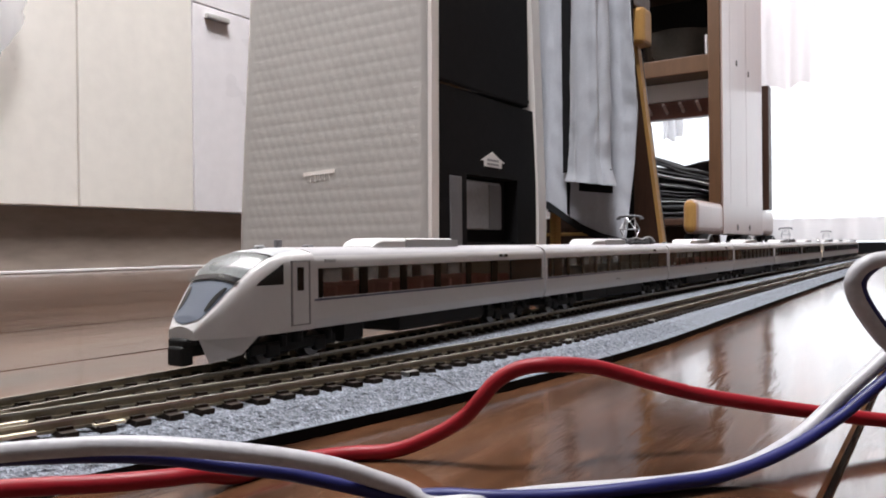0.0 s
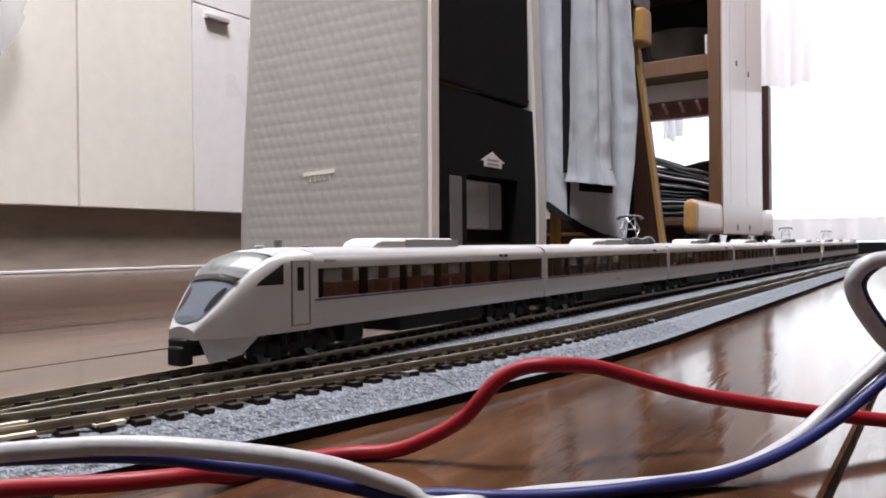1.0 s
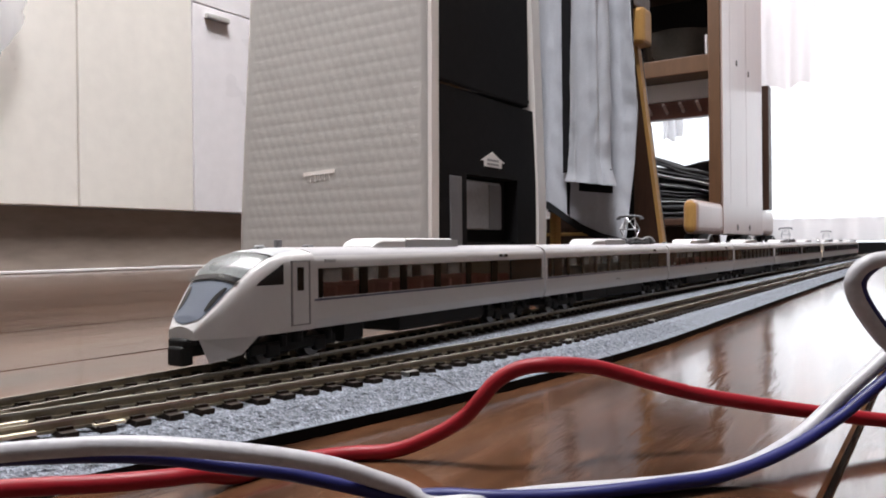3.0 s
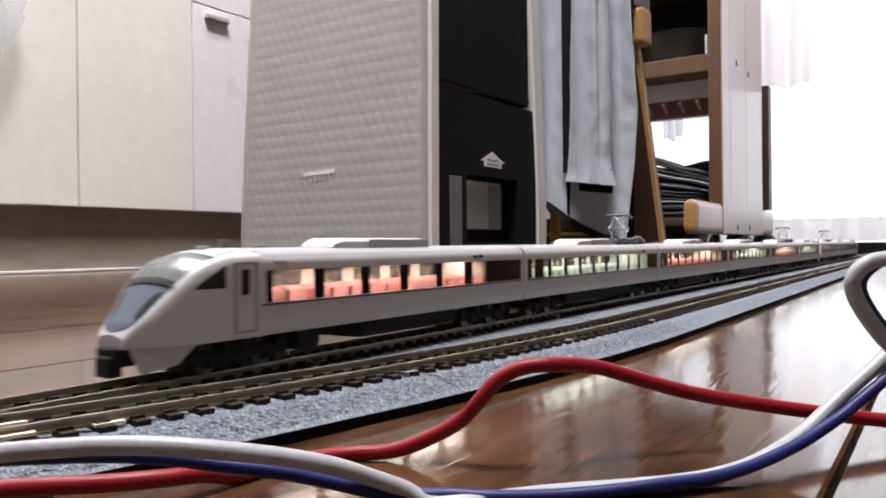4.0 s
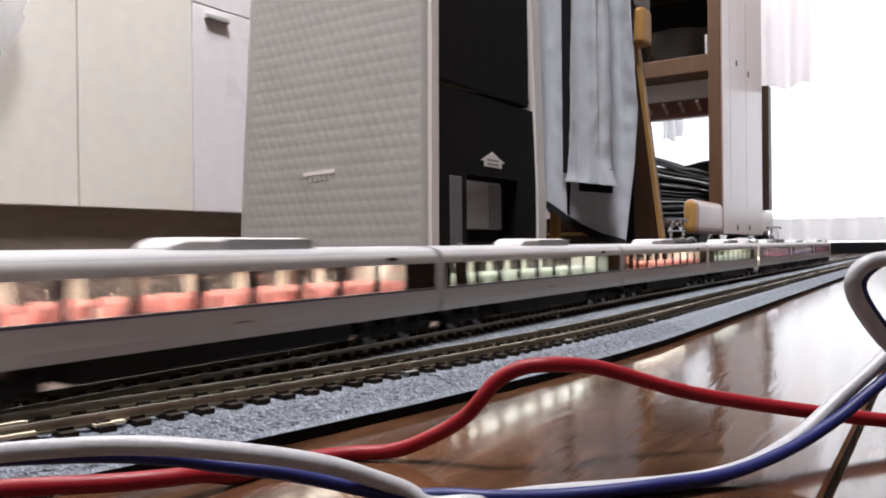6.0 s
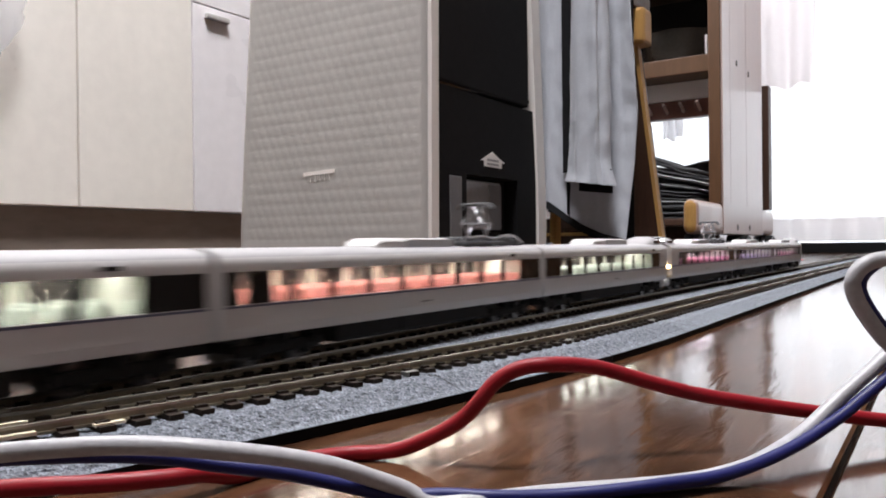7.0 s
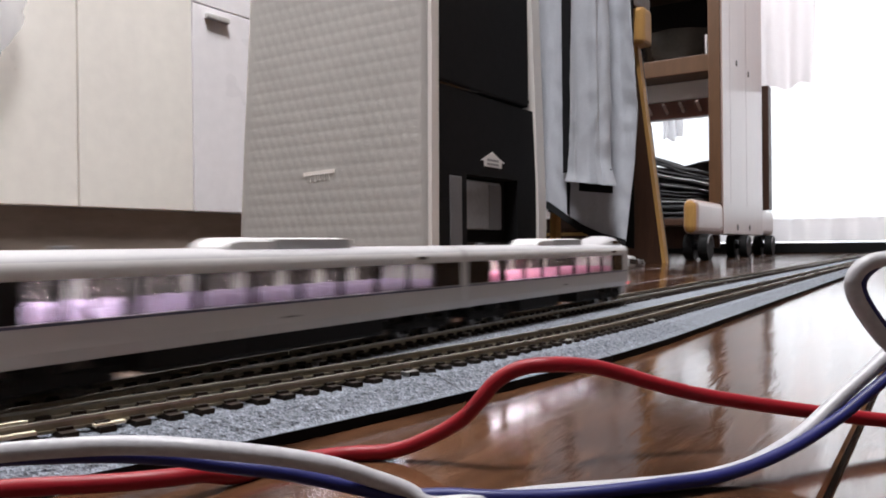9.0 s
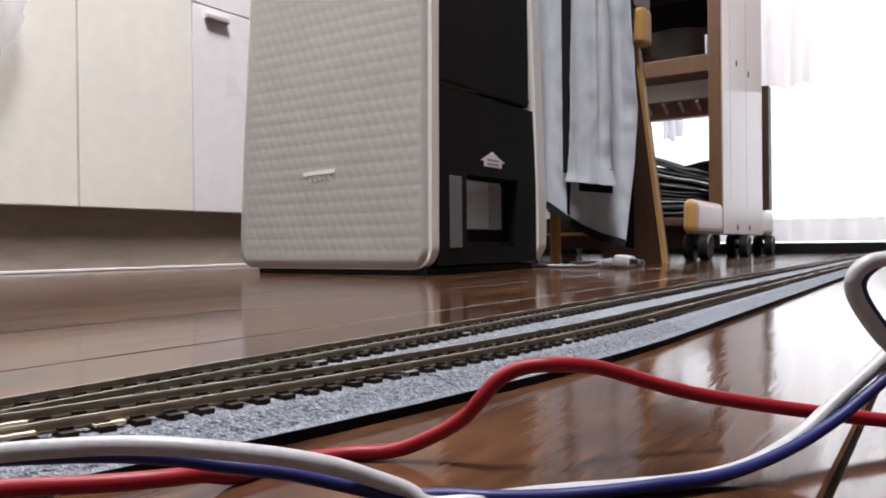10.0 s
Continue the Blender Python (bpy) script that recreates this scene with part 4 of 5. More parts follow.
# ---- kitchen cabinets ----
def cabinets():
    FACE = -1.0
    def unit(y0, y1, material, doors, label):
        c = thing("kitchen_cabinet", (FACE, y0, 0), label, "cabinet", "kitchen cabinets")
        part("body", boxed(-0.60, -0.0205, 0.0008, y1 - y0 - 0.0008, 0.0893, 0.86), M_GREYP, c)
        for a, b, z0, z1, handle in doors:
            d = part("door", boxed(-0.0200, 0.0, a - y0 + 0.0014, b - y0 - 0.0014, z0 + 0.0009, z1 - 0.0009, 0.0012), material, c)
            if handle:
                h0, h1 = handle
                bm = bmesh.new()
                box(bm, 0.0002, 0.010, h0 - y0, h1 - y0, z1 - 0.022, z1 - 0.0135, 0.002)
                part("handle", bm, M_SILVER, d, "brushed metal bar handle")
    w, s, Z, top = 0.193, 0.605, 0.0893, 0.86
    cream, white = "cream kitchen base cabinet with closed flat doors", "white kitchen drawer cabinet with metal bar handle"
    unit(s - 3 * w, s - w, M_CAB, [(s - 3 * w, s - 2 * w, Z, top, None), (s - 2 * w, s - w, Z, top, None)], cream)
    unit(s - w, 0.7985, M_CAB, [(s - w, s, Z, top, None), (s, 0.7985, Z, top, None)], cream)
    unit(0.7985, 1.20, M_CABW, [(0.7985, 1.20, Z, 0.4245, (0.8217, 0.868)), (0.7985, 1.20, 0.4245, 0.64, (0.8217, 0.868)), (0.7985, 1.20, 0.64, top, (0.8217, 0.868))], white)
    unit(1.20, 1.60, M_CABW, [(1.20, 1.60, Z, top, None)], "white kitchen cabinet with closed flat door")
    top = tagged(part("worktop", boxed(-1.60, -0.985, 0.02, 1.60, 0.8605, 0.89, 0.004), M_CHROME), "brushed steel kitchen worktop on the cabinets", "worktop")
    k = tagged(part("kick_board", boxed(-1.035, -1.02, 0.03, 1.60, 0.0, 0.0890), M_KICK), "brown recessed kick board under the cabinets", "baseboard", kind="structure")
    tagged(part("trim", boxed(-1.0195, -1.003, 0.03, 1.60, 0.0, 0.0040, 0.001), M_WHITE), "thin white floor bead along the kick board", "trim", kind="structure")
    cup = thing("wall_cupboard", (-1.62, 0.0, 1.45), "white wall cupboard above the kitchen worktop", "cupboard")
    part("body", boxed(0.0, 0.36, 0.02, 1.60, 0.0, 0.70), M_WHITE, cup)
    for k in range(4):
        part("door", boxed(0.3605, 0.38, 0.02 + 0.395 * k + 0.001, 0.02 + 0.395 * (k + 1) - 0.001, 0.001, 0.699, 0.0012), M_CAB, cup)
    strip = thing("kitchen_strip_lamp", (-1.30, 0.40, 1.45), "white strip lamp under the wall cupboard", "lamp")
    part("housing", boxed(-0.04, 0.04, -0.45, 0.45, -0.022, 0.0, 0.003), M_WHITE, strip)
    part("diffuser", boxed(-0.03, 0.03, -0.42, 0.42, -0.030, -0.0225, 0.002), M_CEILGLOW, strip)
    # crumpled plastic bag hung at the cabinet doors
    bm = bmesh.new()
    bmesh.ops.create_icosphere(bm, subdivisions=5, radius=1)
    for v in bm.verts:
        n = noise.fractal(v.co * 1.6, 1.0, 2.0, 4) * 0.22 + abs(noise.noise(v.co * 5)) * 0.08
        v.co = Vector((v.co.x * 0.020, v.co.y * 0.055, v.co.z * 0.075)) * (1 + n)
        v.co.y *= 1 + 0.35 * v.co.z / 0.09
    bag = part("plastic_bag", bm, M_BAG, smooth=True)
    bag.location = (-0.974, 0.455, 0.332)
    tagged(bag, "crumpled thin white plastic bag hanging at cabinet doors", "bag")


cabinets()


# ---- air purifier ----
def smooth_step(a, b, x):
    t = min(max((x - a) / (b - a), 0), 1)
    return t * t * (3 - 2 * t)


def purifier():
    p = thing("air_purifier", (-0.43, 0.65, 0), "grey-beige quilted air purifier with black side standing on floor", "air purifier")
    H, W = 0.58, 0.300
    Z0 = 0.006

    def left(z):
        return -0.3005 + 0.085 * max(0, z - 0.04) ** 1.1

    def right(z):
        return -0.0145 + 0.010 * min(z, 0.4)

    def outline(z, r):
        """Half-space limits in x at height z with rounded foot corners."""
        k = 0.0
        if z < Z0 + r:
            d = Z0 + r - z
            k = r - math.sqrt(max(r * r - d * d, 0))
        return left(z) + k, right(z) - k

    def zs(n):
        return [Z0 + 0.024 * (1 - math.cos(i / 10 * math.pi / 2)) for i in range(10)] + [Z0 + 0.024 + (H - Z0 - 0.024) * i / n for i in range(n + 1)]

    def slab(name, y0, y1, material, r, label="", inset=0.0, n=24):
        bm = bmesh.new()
        rings = []
        for z in zs(n):
            a, b = outline(z, r)
            a, b = a + inset, b - inset
            rings.append([bm.verts.new((a, y0(z), z)), bm.verts.new((b, y0(z), z)), bm.verts.new((b, y1(z), z)), bm.verts.new((a, y1(z), z))])
        for p0, p1 in zip(rings, rings[1:]):
            for k in range(4):
                bm.faces.new((p0[k], p0[(k + 1) % 4], p1[(k + 1) % 4], p1[k]))
        bm.faces.new(rings[0])
        bm.faces.new(rings[-1][::-1])
        return part(name, bm, material, p, label)
    rim = slab("front_shell", lambda z: 0.0032, lambda z: 0.0165, M_PURW, 0.024, "white front rim")
    # quilted front: staggered slanting dimples
    bm = bmesh.new()
    NU, NV = 190, 360

    def skin(u, v):
        z = Z0 + 0.001 + (H - Z0 - 0.001) * v
        a, b = outline(z, 0.024)
        x = a + 0.0004 + (b - a - 0.0050) * u
        q, w = x / 0.0125, z / 0.0135
        q += 0.5 * (math.floor(w) % 2)
        d = math.cos(math.pi * (q % 1 - 0.5)) * math.cos(math.pi * (w % 1 - 0.5))
        edge = min(1, 12 * u, 30 * (1 - u), 30 * v + 0.1)
        lip = 0.0035 * max(0, 1 - min(u * 30, (1 - u) * 40, v * 60)) ** 2
        return Vector((x, 0.0022 - 0.0032 + lip - 0.00026 * d * edge, z))
    surface(bm, NU, NV, skin)
    part("front_panel", bm, M_PUR, rim, "grey-beige panel with quilted diamond relief", smooth=True)
    # badge, drawn as plain bars
    bm = bmesh.new()
    surface(bm, 8, 1, lambda u, v: Vector((-0.1895 + 0.047 * u, -0.0018, 0.1125 + 0.0042 * v + 0.0016 * u)))
    thick(bm, 0.0006)
    bd = part("badge", bm, M_PURW, rim, "small raised pale badge")
    for k in range(5):
        part("badge_bar", boxed(-0.184 + 0.0072 * k, -0.184 + 0.0072 * k + 0.0050, -0.0016, -0.0009, 0.1060 + 0.0003 * k, 0.1118 + 0.0003 * k), M_LOGO, bd)
    # rear shell bulging back towards the foot
    def back(z):
        return 0.2520 - 0.080 * max(0, z - 0.07)
    slab("rear_shell", back, lambda z: back(z) + 0.022, M_PURW, 0.03, "white rear shell")
    # dark core, and the side skin round the tank opening
    slab("core", lambda z: 0.017, lambda z: back(z) - 0.0005, M_BLACKP, 0.012, inset=0.022)
    X = right(0.1) - 0.003
    D0, D1, T0, T1 = 0.0763, 0.1975, 0.030, 0.1110
    for q in ((0.0168, D0, 0.010, 0.2030), (D1, 0.2480, 0.010, 0.2030), (D0, D1, 0.010, T0), (D0, D1, T1, 0.2030)):
        part("side_panel", boxed(X - 0.020, X, *q), M_BLACKP, p, "matt black side panel")
    part("upper_side", boxed(X - 0.020, X + 0.0012, 0.0168, 0.2290, 0.2060, 0.575, 0.003), M_BLACKP, p, "matt black upper side")
    bm = bmesh.new()
    v = [bm.verts.new(q) for q in ((X - 0.001, 0.0168, 0.2010), (X - 0.001, 0.2330, 0.2125), (X - 0.001, 0.2330, 0.2165), (X - 0.001, 0.0168, 0.2050))]
    bm.faces.new(v)
    thick(bm, 0.0035)
    part("lid_edge", bm, M_BLACKG, p, "black seam ridge")
    tank = part("water_tank", boxed(X - 0.022, X - 0.010, D0 + 0.0015, D0 + 0.0960, 0.0490, 0.1065, 0.002), M_TANK, p, "smoky grey translucent tank")
    part("tank_ridge", boxed(X - 0.0105, X - 0.0085, D0 + 0.066, D0 + 0.095, 0.0497, 0.1030, 0.0008), M_GREYP, tank)
    part("opening_ledge", boxed(X - 0.020, X - 0.004, D0 + 0.001, D1 - 0.001, 0.0302, 0.0345, 0.0008), M_BLACKG, p)
    part("gauge", boxed(X + 0.0002, X + 0.0018, 0.0400, 0.0640, 0.0277, 0.1068, 0.0012), M_GREYP, p, "grey vertical water gauge")
    bm = bmesh.new()
    a = [bm.verts.new((X + 0.0004, y, z)) for y, z in ((0.115, 0.1225), (0.157, 0.1225), (0.157, 0.1292), (0.1650, 0.1292), (0.1345, 0.1408), (0.1075, 0.1292), (0.115, 0.1292))]
    bm.faces.new(a)
    thick(bm, 0.0003)
    st = part("arrow_sticker", bm, M_WHITE, p, "white arrow sticker with print")
    for r, (y, w) in enumerate(((0.1225, 0.0060), (0.1300, 0.0045), (0.1360, 0.0060), (0.1440, 0.0045))):
        for z in (0.1258, 0.1305):
            part("print_bar", boxed(X + 0.0003, X + 0.0009, y, y + w, z - 0.0012, z + 0.0012), M_BAR, st)
    part("plinth", boxed(-0.270, -0.022, 0.004, 0.250, 0.0, 0.0075, 0.001), M_BLACKP, p, "black base plinth")
    part("lid", boxed(-0.255, -0.016, 0.004, 0.20, H, H + 0.012, 0.005), M_BLACKP, p)


purifier()


# ---- jacket over a chair, plug ----
def chair():
    c = thing("wooden_chair", (0, 0, 0), "brown wooden chair with yellow pine legs behind air purifier", "chair")
    part("leg", boxed(-0.4735, -0.4630, 0.995, 1.012, 0, 0.40, 0.002), M_PINE, c, "yellow pine leg")
    part("leg", boxed(-0.80, -0.785, 0.995, 1.012, 0, 0.40, 0.002), M_PINE, c, "yellow pine leg")
    for x in (0.0, -0.40):
        bm = bmesh.new()
        v = [bm.verts.new(q) for y in (1.18, 1.215) for q in ((-0.4690 + x, y, 0.0), (-0.3690 + x, y, 0.0), (-0.4180 + x, y, 0.40), (-0.4690 + x, y, 0.40))]
        for f in ((0, 1, 2, 3), (4, 5, 6, 7), (0, 1, 5, 4), (1, 2, 6, 5), (2, 3, 7, 6), (3, 0, 4, 7)):
            bm.faces.new([v[i] for i in f])
        # brown plank; the shadow on its broad side is painted into the dark tone
        leg = part("rear_leg", bm, M_WALNUT, c, "wide slanted brown leg with shade in its colour")
        bm = bmesh.new()
        v = [bm.verts.new(q) for y in (1.177, 1.192) for q in ((-0.3688 + x, y, 0.0), (-0.3632 + x, y, 0.0), (-0.4122 + x, y, 0.40), (-0.4178 + x, y, 0.40))]
        for f in ((0, 1, 2, 3), (4, 5, 6, 7), (0, 1, 5, 4), (1, 2, 6, 5), (2, 3, 7, 6), (3, 0, 4, 7)):
            bm.faces.new([v[i] for i in f])
        part("leg_edge", bm, M_PINE, leg, "yellow pine edge strip")
    part("seat", boxed(-0.82, -0.40, 1.06, 1.23, 0.40, 0.43, 0.006), M_WALNUT, c)
    part("seat_block", boxed(-0.435, -0.388, 1.16, 1.20, 0.342, 0.3995, 0.006), M_PINE, c, "yellow pine corner block")
    part("seat", boxed(-0.82, -0.46, 0.98, 1.06, 0.4005, 0.43, 0.006), M_WALNUT, c)
    part("stretcher", boxed(-0.79, -0.392, 1.100, 1.106, 0.0440, 0.0490, 0.001), M_PINE, c, "thin pale stretcher")
    part("stretcher", boxed(-0.79, -0.425, 1.19, 1.20, 0.055, 0.075, 0.002), M_WALNUT, c)
    for x in (-0.455, -0.80):
        part("back_post", boxed(x - 0.012, x + 0.012, 0.955, 0.975, 0.4305, 0.80, 0.004), M_WALNUT, c)
    part("back_rail", boxed(-0.812, -0.36, 0.952, 0.978, 0.60, 0.66, 0.005), M_WALNUT, c)
    part("back_rail", boxed(-0.812, -0.443, 0.978, 1.06, 0.4002, 0.43, 0.005), M_WALNUT, c)


chair()


def fold(x, z, s):
    return 0.011 * noise.noise(Vector((x * 24 + s + 0.9 * z, z * 0.9, s))) + 0.0028 * noise.noise(Vector((x * 60 + 2 * z, z * 3 + s, s * 2))) + 0.0014 * noise.noise(Vector((x * 90 + 3, z * 26 + 8 * x, s))) + 0.0006 * noise.noise(Vector((x * 220, z * 70, s)))


def jacket():
    j = thing("jacket", (0, 0, 0), "light grey cotton jacket with black lining hung over chair", "jacket")

    def hem(x):
        return along([(-0.475, 0.086), (-0.444, 0.083), (-0.404, 0.0545), (-0.372, 0.040), (-0.339, 0.031), (-0.32, 0.033)], x)
    # back cloth to the left of the dark gap, and to the right of it
    bm = bmesh.new()
    surface(bm, 40, 80, lambda u, v: Vector((-0.470 + 0.050 * u, 0.935 + fold(-0.47 + 0.05 * u, v, 1.7), hem(-0.470 + 0.050 * u) + 0.004 + (0.66 - hem(-0.47 + 0.05 * u)) * v)))
    thick(bm, 0.0016)
    part("front_panel", bm, M_CLOTH, j, smooth=True)
    bm = bmesh.new()

    def right_panel(u, v):
        z = v
        x0, x1 = -0.4195 + 0.004 * v, along([(0, -0.339), (0.26, -0.323), (0.48, -0.331), (1, -0.345)], v)
        x = x0 + (x1 - x0) * u
        return Vector((x, 0.944 + 1.3 * fold(x, v, 5.1) - 0.008 * smooth_step(0.75, 1, u), hem(x) + 0.003 + (0.66 - hem(x)) * v))
    surface(bm, 60, 90, right_panel)
    thick(bm, 0.0016)
    part("side_panel", bm, M_CLOTH, j, smooth=True)
    bm = bmesh.new()
    surface(bm, 50, 40, lambda u, v: Vector((-0.472 + 0.126 * u, 0.990 + 0.5 * fold(-0.472 + 0.126 * u, v, 9.0), hem(-0.472 + 0.126 * u) - 0.009 + (0.66 - hem(-0.472 + 0.126 * u)) * v)))
    thick(bm, 0.0016)
    part("lining", bm, M_CLOTHD, j, "black lining", smooth=True)
    bm = bmesh.new()
    surface(bm, 60, 3, lambda u, v: Vector((-0.470 + 0.132 * u, 0.930 + 0.5 * fold(-0.47 + 0.132 * u, 0, 1.7) + 0.003 * v, hem(-0.470 + 0.132 * u) - 0.005 + 0.010 * v)))
    thick(bm, 0.002)
    part("hem_binding", bm, M_CLOTHD, j, "black bound hem", smooth=True)
    # black strip added to fill the dark gap between the panels
    part("gap_strip", boxed(-0.4215, -0.4010, 0.9275, 0.9305, 0.125, 0.66, 0.001), M_CLOTHD, j, "black strip filling the dark gap")
    # sleeve: a tapering tube with creases, flared cuff
    bm = bmesh.new()

    def sleeve(u, v):
        a = 2 * math.pi * u
        z = 0.1075 + 0.55 * v
        flare = 0.006 * max(0, 1 - v / 0.05) ** 1.2
        cx = -0.3785 + 0.004 * v
        rx = 0.0270 + flare - 0.010 * v
        ry = 0.016 + flare * 0.5
        n = 0.0052 * noise.noise(Vector((math.cos(a) * 2.2, math.sin(a) * 2.2, v * 1.6))) + 0.0015 * noise.noise(Vector((math.cos(a) * 5, math.sin(a) * 5, v * 9)))
        n += 0.0026 * noise.noise(Vector((math.cos(a) * 2.2 + 3, math.sin(a) * 2 + 5 * v, 26 * v))) * max(0.3, 1 - 2 * v)
        tilt = -0.0045 * math.cos(a) * max(0, 1 - v / 0.12)
        return Vector((cx + (rx + n) * math.cos(a), 0.912 + (ry + n) * math.sin(a), z + tilt))
    surface(bm, 56, 70, sleeve)
    bmesh.ops.remove_doubles(bm, verts=bm.verts[:], dist=0.00005)
    part("sleeve", bm, M_CLOTH, j, smooth=True)
    bm = bmesh.new()

    def cuff(u, v):
        a = 2 * math.pi * u
        return Vector((-0.3700 + 0.0225 * math.cos(a) * (1 - 0.03 * v), 0.914 + 0.0115 * math.sin(a), 0.0965 - 0.0025 * math.cos(a) + 0.03 * v))
    g = surface(bm, 40, 3, cuff)
    bmesh.ops.remove_doubles(bm, verts=bm.verts[:], dist=0.00005)
    part("cuff_lining", bm, M_CLOTHD, j, "black cuff lining", smooth=True)
    part("collar_fold", boxed(-0.475, -0.325, 0.925, 0.99, 0.655, 0.70, 0.012), M_CLOTH, j)


jacket()


def wire_bm(pts, r, low=None, n=14, step=7):
    low = r if low is None else low
    bm = bmesh.new()
    tube(bm, spline([(x, y, max(z, low)) for x, y, z in pts], step), r, n)
    return bm


def plug():
    p = thing("plug_and_cord", (0, 0, 0), "white mains plug with cord lying on floor", "plug")
    part("cord", wire_bm([(-0.62, 0.99, 0.002), (-0.55, 0.975, 0.002), (-0.479, 0.947, 0.002), (-0.430, 0.935, 0.002), (-0.390, 0.928, 0.003), (-0.362, 0.920, 0.006)], 0.0022), M_WHITEW, p, smooth=True)
    bm = bmesh.new()
    for k in range(5):
        y = Vector((-0.368 + 0.0045 * k, 0.9215 - 0.0017 * k, 0.0062 + 0.0004 * k))
        cyl(bm, y, y + Vector((0.0028, -0.0011, 0.0002)), 0.0052, n=14)
    part("strain_relief", bm, M_WHITEW, p, "ribbed white strain relief")
    m = Matrix.Translation((-0.330, 0.9065, 0.0105)) @ Matrix.Rotation(-0.35, 4, "Z") @ Matrix.Rotation(0.08, 4, "Y")
    bm = boxed(-0.013, 0.012, -0.0075, 0.0075, -0.0085, 0.0060, 0.003, m)
    body = part("plug_body", bm, M_PLUG, p, smooth=True)
    for s in (-1, 1):
        part("prong", boxed(0.0122, 0.024, s * 0.0055 - 0.0008, s * 0.0055 + 0.0008, -0.003, 0.003, 0.0004, m), M_CHROME, body)
    c = thing("power_cord", (0, 0, 0), "pale cord lying on floor below the chair", "cord")
    part("cord", wire_bm([(-0.455, 1.03, 0.002), (-0.42, 1.035, 0.002), (-0.37, 1.03, 0.002), (-0.345, 1.02, 0.002)], 0.0032), M_WHITEW, c, smooth=True)


plug()


# ---- wooden trolley with shelves, papers, bowl ----
def trolley():
    t = thing("kitchen_trolley", (0, 0, 0), "wooden shelf trolley with pale beech frame on black casters", "trolley")
    for x in (-0.36, -0.86):
        foot = part("foot_beam", boxed(x - 0.026, x, 1.345, 2.05, 0.046, 0.108, 0.012, seg=3), M_BEECHL, t, "pale beech foot beam")
        part("end_cap", boxed(x - 0.0245, x - 0.0015, 1.3435, 1.3655, 0.0475, 0.1065, 0.011, seg=3), M_PINE, foot, "yellow pine end grain")
        part("post", boxed(x - 0.0225, x + 0.0015, 1.528, 1.905, 0.0475, 0.95, 0.0015), M_BEECH, t, "pale beech upright panel")
        part("post_edge", boxed(x - 0.0235, x - 0.0008, 1.5205, 1.5278, 0.108, 0.95, 0.001), M_OAK, t, "orange-brown upright edge")
        for a in (1.590, 1.735):
            part("groove", boxed(x, x + 0.0018, a, a + 0.0009, 0.109, 0.949), M_BEECH, t, "thin groove line")
        for y, z in ((1.648, 0.400), (1.7605, 0.397), (1.648, 0.062), (1.7605, 0.062)):
            bm = bmesh.new()
            cyl(bm, (x, y, z), (x + 0.0022, y, z), 0.0062, n=16)
            part("screw_cap", bm, M_WALNUT, t)
        for y in (1.385, 1.70, 1.97):
            bm = bmesh.new()
            for dx in (-0.022, 0.004):
                cyl(bm, (x + dx - 0.008, y, 0.0235), (x + dx + 0.008, y, 0.0235), 0.0235, n=28)
            cyl(bm, (x - 0.026, y, 0.0235), (x + 0.006, y, 0.0235), 0.006, n=12)
            w = part("caster", bm, M_BLACKP, t, "black twin caster wheel")
            # grey arc modelled in place of the highlight on the wheel
            bm = bmesh.new()
            tube(bm, [Vector((x + 0.0125, y + 0.0205 * math.cos(k * 0.2), 0.0235 + 0.0205 * math.sin(k * 0.2))) for k in range(15)], 0.0016, 6)
            part("caster_highlight", bm, M_GREYP, w, "grey arc imitating the caster highlight")
            part("stem", boxed(x - 0.018, x - 0.002, y - 0.006, y + 0.006, 0.036, 0.0465), M_GREYP, w)
    part("rear_post", boxed(-0.372, -0.352, 1.948, 1.985, 0.108, 0.405, 0.002), M_WALNUT, t, "dark brown rear upright")
    part("shelf", boxed(-0.8590, -0.3840, 1.53, 1.90, 0.366, 0.400, 0.002), M_OAK, t, "orange-brown shelf board")
    part("drawer_front", boxed(-0.8590, -0.3840, 1.60, 1.615, 0.3285, 0.3655, 0.002), M_WHITE, t, "white rail below the shelf")
    part("rack_rail", boxed(-0.8590, -0.3840, 1.602, 1.63, 0.292, 0.3280, 0.002), M_REDWOOD, t, "red-brown rail with pegs")
    for k in range(12):
        bm = bmesh.new()
        cyl(bm, (-0.420 - 0.034 * k, 1.575, 0.318), (-0.420 - 0.034 * k, 1.603, 0.304), 0.0034, n=8)
        part("peg", bm, M_BEECHL, t, "short pale peg")
    part("lower_shelf", boxed(-0.8590, -0.3865, 1.53, 1.90, 0.066, 0.080, 0.002), M_WALNUT, t, "dark lower shelf")
    part("lower_rail", boxed(-0.8590, -0.3865, 1.60, 1.62, 0.020, 0.0655, 0.002), M_WALNUT, t, "dark rail under the lower shelf")
    part("top_shelf", boxed(-0.8590, -0.3840, 1.53, 1.90, 0.62, 0.64, 0.002), M_WALNUT, t)
    part("back_panel", boxed(-0.8590, -0.3840, 1.88, 1.898, 0.4005, 0.6195), M_BLACKP, t, "dark panel behind the shelf")
    part("top", boxed(-0.89, -0.33, 1.50, 1.93, 0.9505, 0.975, 0.004), M_BEECH, t)
    # bowl on the shelf
    bm = bmesh.new()
    prof = ((0.035, 0.4005), (0.060, 0.4030), (0.078, 0.430), (0.084, 0.470), (0.086, 0.472), (0.080, 0.471), (0.074, 0.432), (0.056, 0.408), (0.0, 0.4065))
